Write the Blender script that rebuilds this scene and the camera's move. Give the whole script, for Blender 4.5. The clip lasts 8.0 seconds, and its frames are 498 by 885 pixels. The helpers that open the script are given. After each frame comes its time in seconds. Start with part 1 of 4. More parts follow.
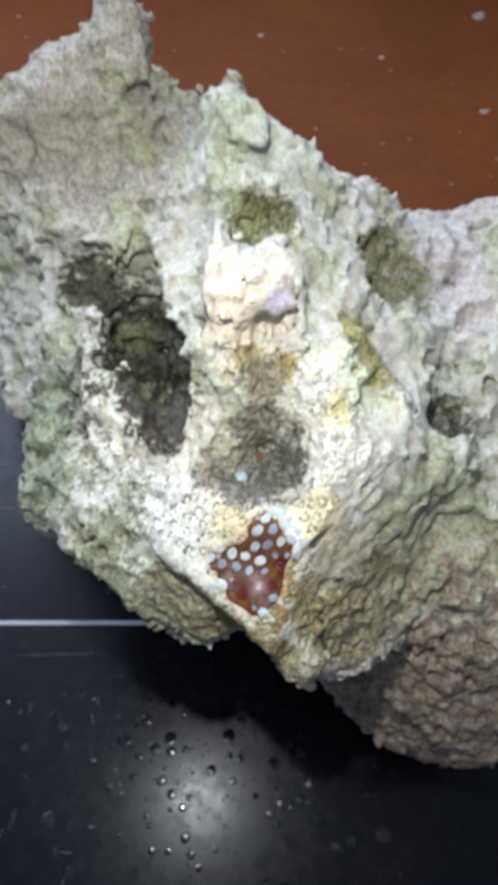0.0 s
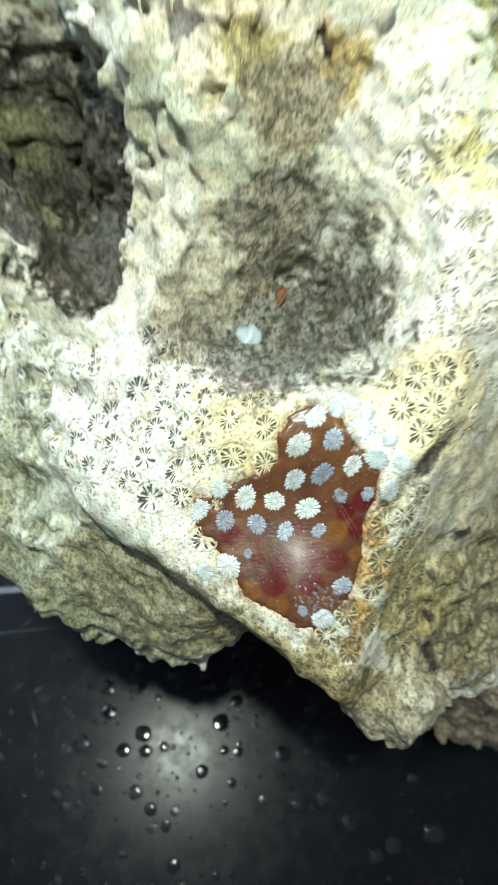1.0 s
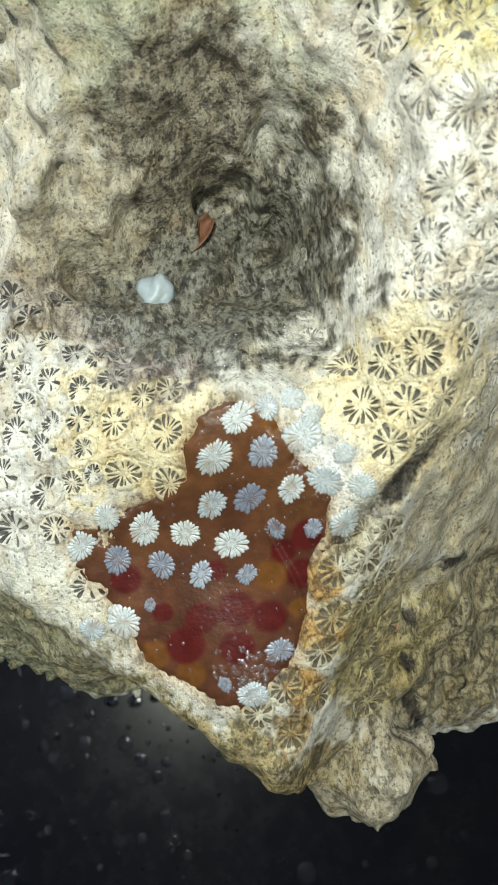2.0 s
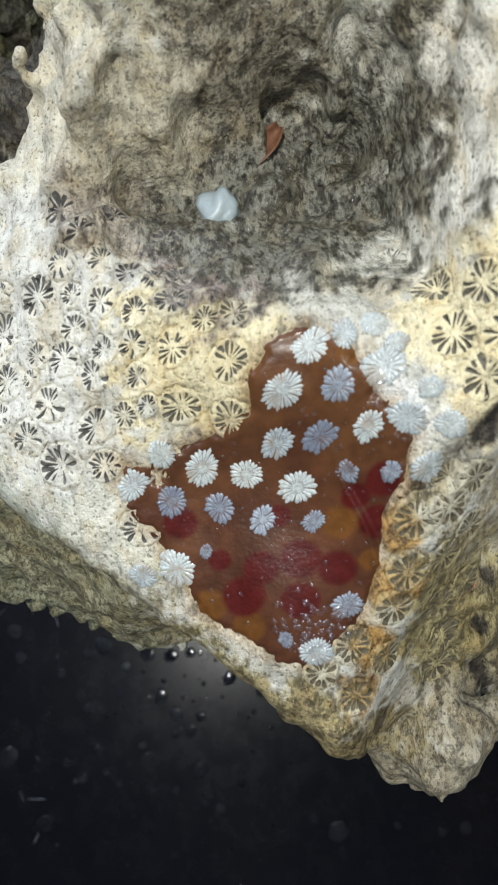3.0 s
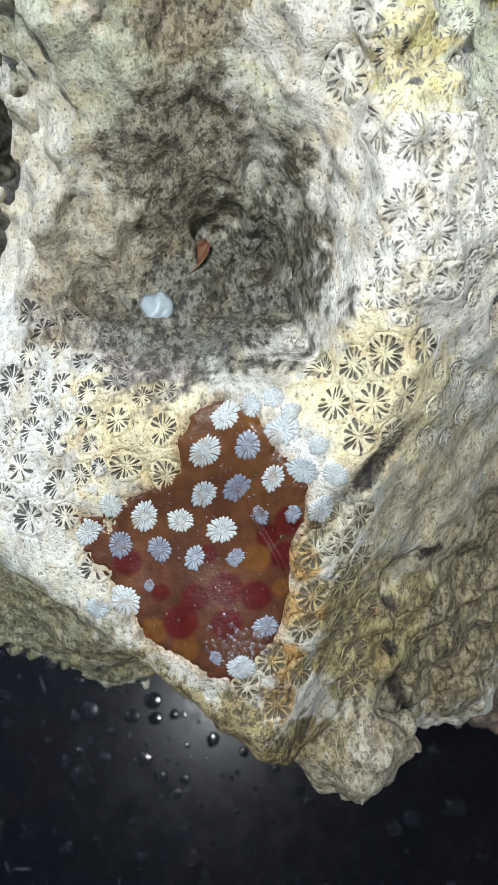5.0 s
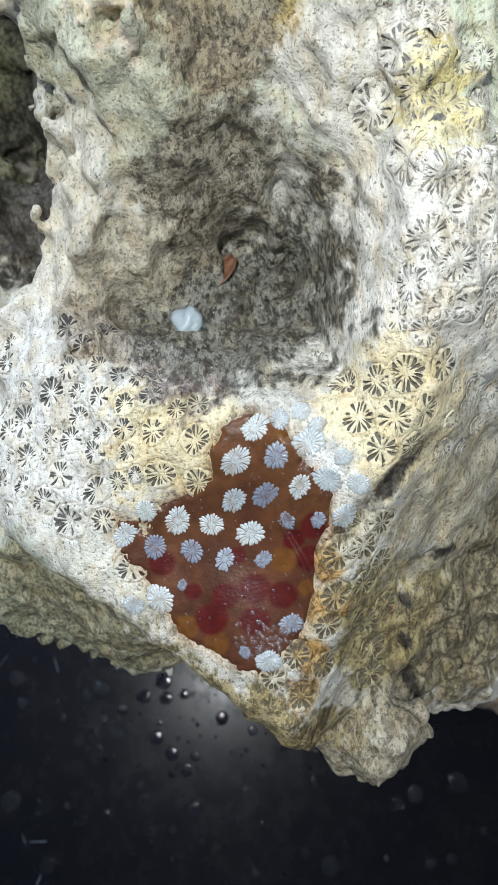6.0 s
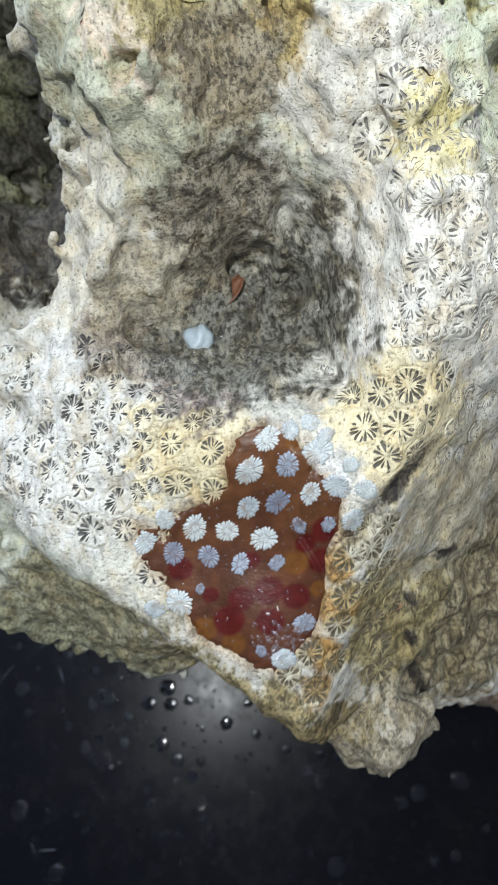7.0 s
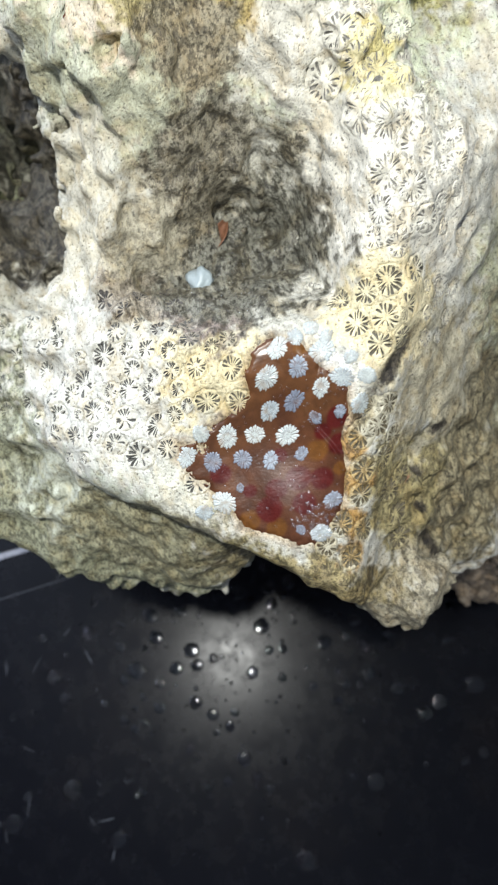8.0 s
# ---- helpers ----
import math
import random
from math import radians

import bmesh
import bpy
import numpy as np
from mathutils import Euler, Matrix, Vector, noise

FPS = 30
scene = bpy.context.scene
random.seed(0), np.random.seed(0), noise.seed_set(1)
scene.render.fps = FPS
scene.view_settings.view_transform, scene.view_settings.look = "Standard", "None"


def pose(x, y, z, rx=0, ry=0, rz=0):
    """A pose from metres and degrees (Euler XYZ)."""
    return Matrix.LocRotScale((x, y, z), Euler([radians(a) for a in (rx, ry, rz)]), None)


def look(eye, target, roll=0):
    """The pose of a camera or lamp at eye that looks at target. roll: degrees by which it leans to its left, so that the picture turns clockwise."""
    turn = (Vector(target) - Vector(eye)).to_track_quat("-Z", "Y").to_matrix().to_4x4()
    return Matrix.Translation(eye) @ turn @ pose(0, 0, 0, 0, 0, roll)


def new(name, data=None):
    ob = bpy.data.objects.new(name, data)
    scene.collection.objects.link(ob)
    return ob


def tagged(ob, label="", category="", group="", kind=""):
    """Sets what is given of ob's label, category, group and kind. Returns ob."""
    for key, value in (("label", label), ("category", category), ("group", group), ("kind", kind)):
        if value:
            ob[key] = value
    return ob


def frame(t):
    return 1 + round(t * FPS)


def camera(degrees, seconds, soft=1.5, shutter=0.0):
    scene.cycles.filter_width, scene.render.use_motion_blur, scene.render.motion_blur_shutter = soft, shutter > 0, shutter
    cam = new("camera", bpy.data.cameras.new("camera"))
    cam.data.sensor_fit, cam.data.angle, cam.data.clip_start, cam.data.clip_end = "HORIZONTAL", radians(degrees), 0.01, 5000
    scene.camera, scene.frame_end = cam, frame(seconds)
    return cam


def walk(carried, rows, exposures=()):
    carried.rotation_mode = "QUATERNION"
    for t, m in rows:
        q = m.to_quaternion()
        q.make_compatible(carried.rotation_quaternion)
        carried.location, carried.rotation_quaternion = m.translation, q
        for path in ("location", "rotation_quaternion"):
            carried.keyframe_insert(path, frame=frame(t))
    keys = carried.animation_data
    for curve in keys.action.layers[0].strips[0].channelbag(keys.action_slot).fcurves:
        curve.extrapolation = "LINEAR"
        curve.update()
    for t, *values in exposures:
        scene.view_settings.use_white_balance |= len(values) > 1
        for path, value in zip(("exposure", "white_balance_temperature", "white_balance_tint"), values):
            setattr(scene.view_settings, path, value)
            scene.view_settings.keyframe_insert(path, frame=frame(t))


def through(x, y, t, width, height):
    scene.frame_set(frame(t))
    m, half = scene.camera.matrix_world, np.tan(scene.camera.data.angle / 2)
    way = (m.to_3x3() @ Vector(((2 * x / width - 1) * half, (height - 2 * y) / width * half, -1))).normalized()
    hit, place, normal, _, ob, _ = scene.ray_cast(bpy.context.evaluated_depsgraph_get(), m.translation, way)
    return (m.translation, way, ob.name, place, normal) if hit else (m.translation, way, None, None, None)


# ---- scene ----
cam = camera(38.55, 8.0, shutter=0.4)
cam.data.dof.use_dof, cam.data.dof.focus_distance, cam.data.dof.aperture_fstop = True, 0.129, 52.0
PATH = [
    (0, (0.00957, -0.01682, 0.68466), (0.05944, 0.48646, -0.17802), 5.65),
    (0.4, (-0.01075, -0.00227, 0.62584), (0.10279, 0.50293, -0.22966), 5.31),
    (0.5, (-0.00673, 0.01154, 0.61100), (0.11483, 0.47258, -0.26802), 4.57),
    (0.7, (0.01219, 0.03320, 0.55905), (0.07624, 0.46326, -0.34148), -0.78),
    (1, (0.00301, 0.05618, 0.51373), (0.11571, 0.45612, -0.39586), 10.83),
    (1.2, (0.01145, 0.06638, 0.49740), (0.12118, 0.41977, -0.43162), 12.42),
    (2.3, (0.02876, 0.08928, 0.47568), (0.08710, 0.36385, -0.48412), 6.32),
    (2.5, (0.02742, 0.08933, 0.47296), (0.07642, 0.35431, -0.49005), 5.42),
    (3, (0.02386, 0.08696, 0.46608), (0.04510, 0.32218, -0.50563), 1.37),
    (3.5, (0.02523, 0.08308, 0.47370), (0.06496, 0.34193, -0.49140), 4.19),
    (4, (0.03004, 0.08067, 0.48399), (0.07648, 0.37111, -0.47178), 3.44),
    (5.3, (0.03390, 0.07731, 0.49262), (0.06877, 0.40559, -0.45131), 0.93),
    (5.5, (0.03191, 0.07954, 0.49649), (0.07767, 0.38388, -0.45497), 3.13),
    (6, (0.02925, 0.08076, 0.49777), (0.06188, 0.37870, -0.45626), 1.10),
    (6.5, (0.03287, 0.08292, 0.50185), (0.07080, 0.39166, -0.44854), 1.53),
    (7, (0.02531, 0.07947, 0.50547), (0.06920, 0.38534, -0.44559), 1.75),
    (7.5, (0.01663, 0.06920, 0.53403), (0.09019, 0.30375, -0.43529), 0.57),
    (8, (0.00892, 0.05946, 0.52319), (0.09807, 0.33747, -0.43324), 1.13),
]
EXPOSURES = [(0.0, 0.35, 6100, 12), (0.5, 0.45, 6350, 6), (1.0, 0.6, 6450, -6), (1.2, 0.5, 6600, 0), (2.5, 0.08, 6750, 5), (3.0, 0.0, 6500, 10), (3.5, 0.15, 6400, 10), (4.0, 0.2, 6250, 10),
             (6.5, 0.08, 6100, 12), (7.5, 0.1, 6150, 12), (8.0, 0.4, 6450, 11)]
walk(cam, [(t, look(eye, target, roll)) for t, eye, target, roll in PATH], EXPOSURES)

# ---- light -------------------------------------------------------------
world = bpy.data.worlds.new("world")
world.use_nodes = True
scene.world = world
bg = world.node_tree.nodes["Background"]
bg.inputs["Color"].default_value = (0.55, 0.66, 0.9, 1)
bg.inputs["Strength"].default_value = 0.02


def lamp(name, kind, at, energy, colour, size, target=None):
    data = bpy.data.lights.new(name, kind)
    data.energy, data.color = energy, colour
    ob = new(name, data)
    ob.matrix_world = look(at, target) if target else pose(*at)
    if kind == "POINT":
        data.shadow_soft_size = size
    else:
        data.shape, data.size, data.size_y = "RECTANGLE", *size
    return ob


LAMP_AT = (-0.010, 0.072, 0.705)
lamp("torch_light", "POINT", LAMP_AT, 5.4, (0.965, 0.98, 0.93), 0.006)
lamp("window_light", "AREA", (-1.05, 1.74, 2.14), 135, (0.72, 0.82, 1.0), (2.7, 2.4), (-1.05, 0.0, 2.14))


# ---- materials ---------------------------------------------------------
def material(name):
    m = bpy.data.materials.new(name)
    m.use_nodes = True
    t = m.node_tree
    return m, t, t.nodes["Principled BSDF"]


def node(t, kind, **values):
    n = t.nodes.new(kind)
    for key, value in values.items():
        n.inputs[key.replace("_", " ")].default_value = value
    return n


def noise_at(t, scale, detail=4, rough=0.6, stretch=None):
    co = t.nodes.new("ShaderNodeNewGeometry")
    n = node(t, "ShaderNodeTexNoise", Scale=scale, Detail=detail, Roughness=rough)
    if stretch:
        m = t.nodes.new("ShaderNodeMapping")
        m.inputs["Rotation"].default_value, m.inputs["Scale"].default_value = (0.6, 0.1, -0.35), stretch
        t.links.new(co.outputs["Position"], m.inputs["Vector"])
        t.links.new(m.outputs["Vector"], n.inputs["Vector"])
    else:
        t.links.new(co.outputs["Position"], n.inputs["Vector"])
    return n


def ramp(t, source, stops):
    r = t.nodes.new("ShaderNodeValToRGB")
    t.links.new(source, r.inputs["Fac"])
    els = r.color_ramp.elements
    els[0].position, els[0].color = stops[0][0], (*stops[0][1], 1)
    els[1].position, els[1].color = stops[-1][0], (*stops[-1][1], 1)
    for p, c in stops[1:-1]:
        e = els.new(p)
        e.color = (*c, 1)
    return r


def mix(t, kind, fac, a, b):
    m = t.nodes.new("ShaderNodeMix")
    m.data_type, m.blend_type, m.clamp_factor = "RGBA", kind, True
    for sock, v in ((m.inputs[0], fac), (m.inputs[6], a), (m.inputs[7], b)):
        if hasattr(v, "is_linked"):
            t.links.new(v, sock)
        elif isinstance(v, tuple):
            sock.default_value = (*v, 1)
        else:
            sock.default_value = v
    return m.outputs[2]


def bump(t, b, height, strength, distance):
    n = node(t, "ShaderNodeBump", Strength=strength, Distance=distance)
    t.links.new(height, n.inputs["Height"])
    old = b.inputs["Normal"].links
    if old:
        t.links.new(old[0].from_socket, n.inputs["Normal"])
    t.links.new(n.outputs["Normal"], b.inputs["Normal"])


def stone_material():
    m, t, b = material("weathered_coral_limestone")
    at = t.nodes.new("ShaderNodeVertexColor")
    at.layer_name = "tone"
    mid, fine, grit, pores = noise_at(t, 150, 6, 0.7), noise_at(t, 900, 6, 0.7, (1.0, 0.42, 1.0)), noise_at(t, 3000, 3, 0.6), noise_at(t, 1500, 3, 0.5)
    r1 = ramp(t, mid.outputs["Fac"], [(0.30, (0.36, 0.34, 0.29)), (0.46, (0.92, 0.91, 0.88)), (0.72, (1.2, 1.18, 1.12))])
    r2 = ramp(t, fine.outputs["Fac"], [(0.34, (0.30, 0.28, 0.24)), (0.46, (0.95, 0.94, 0.92)), (0.65, (1.18, 1.17, 1.15))])
    r3 = ramp(t, pores.outputs["Fac"], [(0.34, (0.22, 0.21, 0.18)), (0.40, (1, 1, 1))])
    c = mix(t, "MULTIPLY", 0.55, at.outputs["Color"], r1.outputs["Color"])
    c = mix(t, "MULTIPLY", 0.60, c, r2.outputs["Color"])
    c = mix(t, "MULTIPLY", 0.75, c, r3.outputs["Color"])
    value = t.nodes.new("ShaderNodeRGBToBW")
    t.links.new(at.outputs["Color"], value.inputs[0])
    spread = node(t, "ShaderNodeMapRange", From_Min=0.18, From_Max=0.56, To_Min=0.88, To_Max=0.08)
    t.links.new(value.outputs[0], spread.inputs["Value"])
    for scale, lo_, hi_ in ((520, 0.44, 0.51), (1250, 0.42, 0.49)):
        fleck = noise_at(t, scale, 5, 0.7, (1.0, 0.55, 1.0))
        rf = ramp(t, fleck.outputs["Fac"], [(lo_, (0.20, 0.18, 0.14)), (hi_, (1.08, 1.07, 1.03))])
        c = mix(t, "MULTIPLY", spread.outputs[0], c, rf.outputs["Color"])
        bump(t, b, fleck.outputs["Fac"], 0.5, 0.3 / scale)
    warm = noise_at(t, 240, 4, 0.65, (1.0, 0.6, 1.0))
    r4 = ramp(t, warm.outputs["Fac"], [(0.48, (1, 1, 1)), (0.62, (0.80, 0.62, 0.34))])
    c = mix(t, "MULTIPLY", 0.38, c, r4.outputs["Color"])
    t.links.new(c, b.inputs["Base Color"])
    wet = ramp(t, at.outputs["Alpha"], [(0.0, (0.72, 0.72, 0.72)), (1.0, (0.28, 0.28, 0.28))])
    t.links.new(wet.outputs["Color"], b.inputs["Roughness"])
    bump(t, b, mid.outputs["Fac"], 0.5, 0.0022)
    bump(t, b, fine.outputs["Fac"], 0.7, 0.0007)
    bump(t, b, pores.outputs["Fac"], 0.6, 0.0004)
    bump(t, b, grit.outputs["Fac"], 0.6, 0.0002)
    return m


def slab_material():
    m, t, b = material("scratched_black_polished_stone")
    n, s = noise_at(t, 9, 5), noise_at(t, 60, 6, 0.7)
    c = ramp(t, n.outputs["Fac"], [(0.3, (0.0018, 0.0018, 0.003)), (0.55, (0.0028, 0.0028, 0.0042)), (0.75, (0.007, 0.0055, 0.0055))])
    t.links.new(c.outputs["Color"], b.inputs["Base Color"])
    r = ramp(t, s.outputs["Fac"], [(0.35, (0.20, 0.20, 0.20)), (0.7, (0.33, 0.33, 0.33))])
    t.links.new(r.outputs["Color"], b.inputs["Roughness"])
    b.inputs["Specular IOR Level"].default_value = 0.19
    return m


def red_material():
    m, t, b = material("worn_red_oxide_paint")
    n, s = noise_at(t, 2.2, 5), noise_at(t, 45, 6, 0.7)
    c = ramp(t, n.outputs["Fac"], [(0.3, (0.135, 0.035, 0.0085)), (0.7, (0.205, 0.057, 0.0135))])
    k = ramp(t, s.outputs["Fac"], [(0.3, (0.75, 0.7, 0.7)), (0.6, (1, 1, 1))])
    t.links.new(mix(t, "MULTIPLY", 0.6, c.outputs["Color"], k.outputs["Color"]), b.inputs["Base Color"])
    b.inputs["Roughness"].default_value = 0.65
    b.inputs["Specular IOR Level"].default_value = 0.15
    bump(t, b, s.outputs["Fac"], 0.15, 0.001)
    return m


def plain_material(name, colour, rough=0.6, scale=40, vary=0.25, coat=0.0):
    m, t, b = material(name)
    n = noise_at(t, scale, 5, 0.65)
    lo, hi = tuple(c * (1 - vary) for c in colour), tuple(min(1, c * (1 + vary)) for c in colour)
    r = ramp(t, n.outputs["Fac"], [(0.3, lo), (0.7, hi)])
    t.links.new(r.outputs["Color"], b.inputs["Base Color"])
    b.inputs["Roughness"].default_value = rough
    b.inputs["Coat Weight"].default_value = coat
    b.inputs["Coat Roughness"].default_value = 0.06
    bump(t, b, n.outputs["Fac"], 0.3, 0.2 / scale)
    return m


STONE, SLAB, RED = stone_material(), slab_material(), red_material()
CEILING = plain_material("white_ceiling_paint", (0.42, 0.44, 0.48), 0.8, 6, 0.05)
PLASTER = plain_material("pale_wall_plaster", (0.28, 0.29, 0.31), 0.8, 6, 0.12)

GROUT = plain_material("pale_grey_joint", (0.40, 0.40, 0.43), 0.7, 300)
PEBBLE = plain_material("white_opaque_pebble", (0.30, 0.35, 0.36), 0.4, 500, 0.12, 0.1)
LEAF = plain_material("brown_dry_leaf", (0.15, 0.065, 0.032), 0.6, 900, 0.4)
SCRATCH = plain_material("pale_scratch", (0.10, 0.105, 0.115), 0.7, 300)
SCRATCH2 = plain_material("grey_chip", (0.34, 0.27, 0.22), 0.7, 150, 0.35)


def star_material(name, light, dull, brown):
    """Silicified coral: each star a little whiter or duller, with the agate's brown showing through in patches."""
    m, t, b = material(name)
    info, grain, patch = t.nodes.new("ShaderNodeObjectInfo"), noise_at(t, 2600, 4, 0.65), noise_at(t, 420, 3, 0.6)
    c = mix(t, "MIX", info.outputs["Random"], light, dull)
    r = ramp(t, grain.outputs["Fac"], [(0.32, (0.52, 0.52, 0.54)), (0.55, (1, 1, 1)), (0.72, (1.25, 1.25, 1.22))])
    c = mix(t, "MULTIPLY", 0.85, c, r.outputs["Color"])
    p = ramp(t, patch.outputs["Fac"], [(0.52, (0, 0, 0)), (0.68, (0.7, 0.7, 0.7))])
    t.links.new(mix(t, "MIX", p.outputs["Color"], c, brown), b.inputs["Base Color"])
    b.inputs["Roughness"].default_value = 0.4
    b.inputs["Coat Weight"].default_value, b.inputs["Coat Roughness"].default_value = 0.25, 0.08
    bump(t, b, grain.outputs["Fac"], 0.6, 0.00012)
    return m


STAR_WHITE = star_material("white_silicified_coral", (0.45, 0.48, 0.45), (0.30, 0.34, 0.35), (0.27, 0.22, 0.16))
STAR_BLUE = star_material("bluish_silicified_coral", (0.23, 0.26, 0.295), (0.13, 0.145, 0.185), (0.09, 0.045, 0.03))
SEPTA = {"pale": (0.78, 0.75, 0.62), "ridge": (0.74, 0.72, 0.61), "stained": (0.26, 0.23, 0.19), "white": (0.84, 0.81, 0.70), "brown": (0.46, 0.40, 0.22), "yellow": (0.80, 0.72, 0.46)}
# slot colours: pit dirt, darkened further to deepen the shade in the gaps
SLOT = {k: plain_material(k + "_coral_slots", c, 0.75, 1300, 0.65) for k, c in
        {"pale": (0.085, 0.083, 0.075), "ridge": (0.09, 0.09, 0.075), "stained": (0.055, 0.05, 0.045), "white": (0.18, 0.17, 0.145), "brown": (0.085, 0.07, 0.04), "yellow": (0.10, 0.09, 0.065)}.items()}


def agate_material():
    m, t, b = material("red_brown_agate")
    at = t.nodes.new("ShaderNodeVertexColor")
    at.layer_name = "tone"
    n, s = noise_at(t, 420, 5, 0.6), noise_at(t, 1700, 4, 0.6)
    r = ramp(t, n.outputs["Fac"], [(0.3, (0.62, 0.6, 0.62)), (0.55, (1, 1, 1)), (0.75, (1.3, 1.25, 1.2))])
    t.links.new(mix(t, "MULTIPLY", 0.8, at.outputs["Color"], r.outputs["Color"]), b.inputs["Base Color"])
    b.inputs["Roughness"].default_value = 0.32
    b.inputs["Subsurface Weight"].default_value = 0.0
    b.inputs["Specular IOR Level"].default_value = 0.12
    b.inputs["Coat Weight"].default_value = 0.12
    b.inputs["Coat Roughness"].default_value = 0.16
    bump(t, b, n.outputs["Fac"], 0.25, 0.0004)
    bump(t, b, s.outputs["Fac"], 0.35, 0.00018)
    return m


def water_material():
    m, t, b = material("clear_water")
    b.inputs["Base Color"].default_value = (1, 1, 1, 1)
    b.inputs["Transmission Weight"].default_value = 1.0
    b.inputs["Roughness"].default_value = 0.07
    b.inputs["IOR"].default_value = 1.33
    return m


def bead_material():
    m, t, b = material("thin_water_film")
    clear, gloss, both = t.nodes.new("ShaderNodeBsdfTransparent"), node(t, "ShaderNodeBsdfGlossy", Roughness=0.09), t.nodes.new("ShaderNodeMixShader")
    both.inputs[0].default_value = 0.10
    t.links.new(clear.outputs[0], both.inputs[1])
    t.links.new(gloss.outputs[0], both.inputs[2])
    t.links.new(both.outputs[0], t.nodes["Material Output"].inputs["Surface"])
    t.nodes.remove(b)
    return m


AGATE, WATER, BEAD = agate_material(), water_material(), bead_material()


# ---- helpers of this scene ----------------------------------------------
def mesh_of(name, verts, faces, mats, smooth=True, which=None):
    me = bpy.data.meshes.new(name)
    me.from_pydata([tuple(v) for v in verts], [], [tuple(int(i) for i in f) for f in faces])
    for m in mats:
        me.materials.append(m)
    me.polygons.foreach_set("use_smooth", [smooth] * len(me.polygons))
    if which is not None:
        me.polygons.foreach_set("material_index", [int(w) for w in which])
    me.update()
    return me


def box(name, lo, hi, mat, bevel=0.0):
    bm = bmesh.new()
    bmesh.ops.create_cube(bm, size=1)
    for v in bm.verts:
        v.co = Vector([l + (h - l) * (c + 0.5) for c, l, h in zip(v.co, lo, hi)])
    if bevel:
        bmesh.ops.bevel(bm, geom=bm.edges[:], offset=bevel, segments=2, affect="EDGES")
    me = bpy.data.meshes.new(name)
    bm.to_mesh(me)
    bm.free()
    me.materials.append(mat)
    return new(name, me)


# ---- field of the stone --------------------------------------------------
# FIELD BEGIN
SLOPES = np.random.RandomState(7).normal(size=(32 * 32 * 32, 3)).astype(np.float32)
SLOPES /= np.linalg.norm(SLOPES, axis=1)[:, None]


def grad_noise(p, scale, seed):
    """Gradient noise in about -1 .. 1 at the points p."""
    q = p * np.float32(scale) + np.array((seed * 3.71, seed * 5.13, seed * 7.39), np.float32)
    base = np.floor(q)
    f = q - base
    i = base.astype(np.int32)
    u = f * f * (3 - 2 * f)
    total = np.zeros(len(p), np.float32)
    for dx in (0, 1):
        ix = ((i[:, 0] + dx) & 31) << 10
        wx = u[:, 0] if dx else 1 - u[:, 0]
        for dy in (0, 1):
            iy = ix + (((i[:, 1] + dy) & 31) << 5)
            wy = wx * (u[:, 1] if dy else 1 - u[:, 1])
            for dz in (0, 1):
                g = SLOPES[iy + ((i[:, 2] + dz) & 31)]
                d = g[:, 0] * (f[:, 0] - dx) + g[:, 1] * (f[:, 1] - dy) + g[:, 2] * (f[:, 2] - dz)
                total += wy * (u[:, 2] if dz else 1 - u[:, 2]) * d
    return total * np.float32(1.5)


def smin(a, b, k):
    h = np.clip(0.5 + 0.5 * (b - a) / k, 0, 1)
    return b + (a - b) * h - k * h * (1 - h)


def smax(a, b, k):
    return -smin(-a, -b, k)


def half(p, n, through):
    n = np.array(n, np.float32)
    n = n / np.linalg.norm(n)
    return p @ n - np.float32(n @ np.array(through))


def blob(p, at, radii, turn=0.0, tip=0.0):
    """An ellipsoid's rough distance; turn about z, then tip about x, in degrees."""
    q = p - np.array(at, np.float32)
    if turn or tip:
        a, b = radians(turn), radians(tip)
        rz = np.array([[math.cos(a), -math.sin(a), 0], [math.sin(a), math.cos(a), 0], [0, 0, 1]], np.float32)
        rx = np.array([[1, 0, 0], [0, math.cos(b), -math.sin(b)], [0, math.sin(b), math.cos(b)]], np.float32)
        q = q @ (rz @ rx)
    r = np.array(radii, np.float32)
    k = np.sqrt(((q / r) ** 2).sum(1))
    k2 = np.sqrt(((q / (r * r)) ** 2).sum(1)) + 1e-6
    return k * (k - 1) / k2


def rod(p, start, end, r):
    a, b = np.array(start, np.float32), np.array(end, np.float32)
    t = np.clip((p - a) @ (b - a) / ((b - a) @ (b - a)), 0, 1)[:, None]
    return np.sqrt(((p - a - t * (b - a)) ** 2).sum(1)) - r


CRACKS = (((0.048, 0.101, 0.3735), (0.0555, 0.1065, 0.3795), 0.0018), ((0.0555, 0.1065, 0.3795), (0.066, 0.1145, 0.383), 0.0021), ((0.062, 0.095, 0.358), (0.073, 0.099, 0.354), 0.0016),
          ((0.063, 0.088, 0.347), (0.064, 0.078, 0.336), 0.0016), ((0.064, 0.078, 0.336), (0.070, 0.067, 0.316), 0.0016), ((0.062, 0.095, 0.358), (0.063, 0.088, 0.347), 0.0016))
BEDS = np.array(((0.22, 0.10, 0.10), (0.10, 0.25, 0.35), (0.15, 0.35, 1.0)), np.float32)
AGATE_AT = (0.034, 0.100, 0.366)


def pocket(p):
    """The wet hollow: a small floor with a steep back wall, a sharp right wall and a low front lip."""
    x, y, z = p[:, 0], p[:, 1], p[:, 2]
    back, right = np.maximum(y - 0.1545 - 0.25 * (x - 0.03), 0), np.maximum(x - 0.0475 + 0.18 * (y - 0.15), 0)
    front, left = np.maximum(0.1475 - y, 0), np.maximum(0.010 - x, 0)
    return (z - 0.3680 - 1.60 * back - 2.6 * right - 0.55 * front - 0.9 * left) * np.float32(0.55)


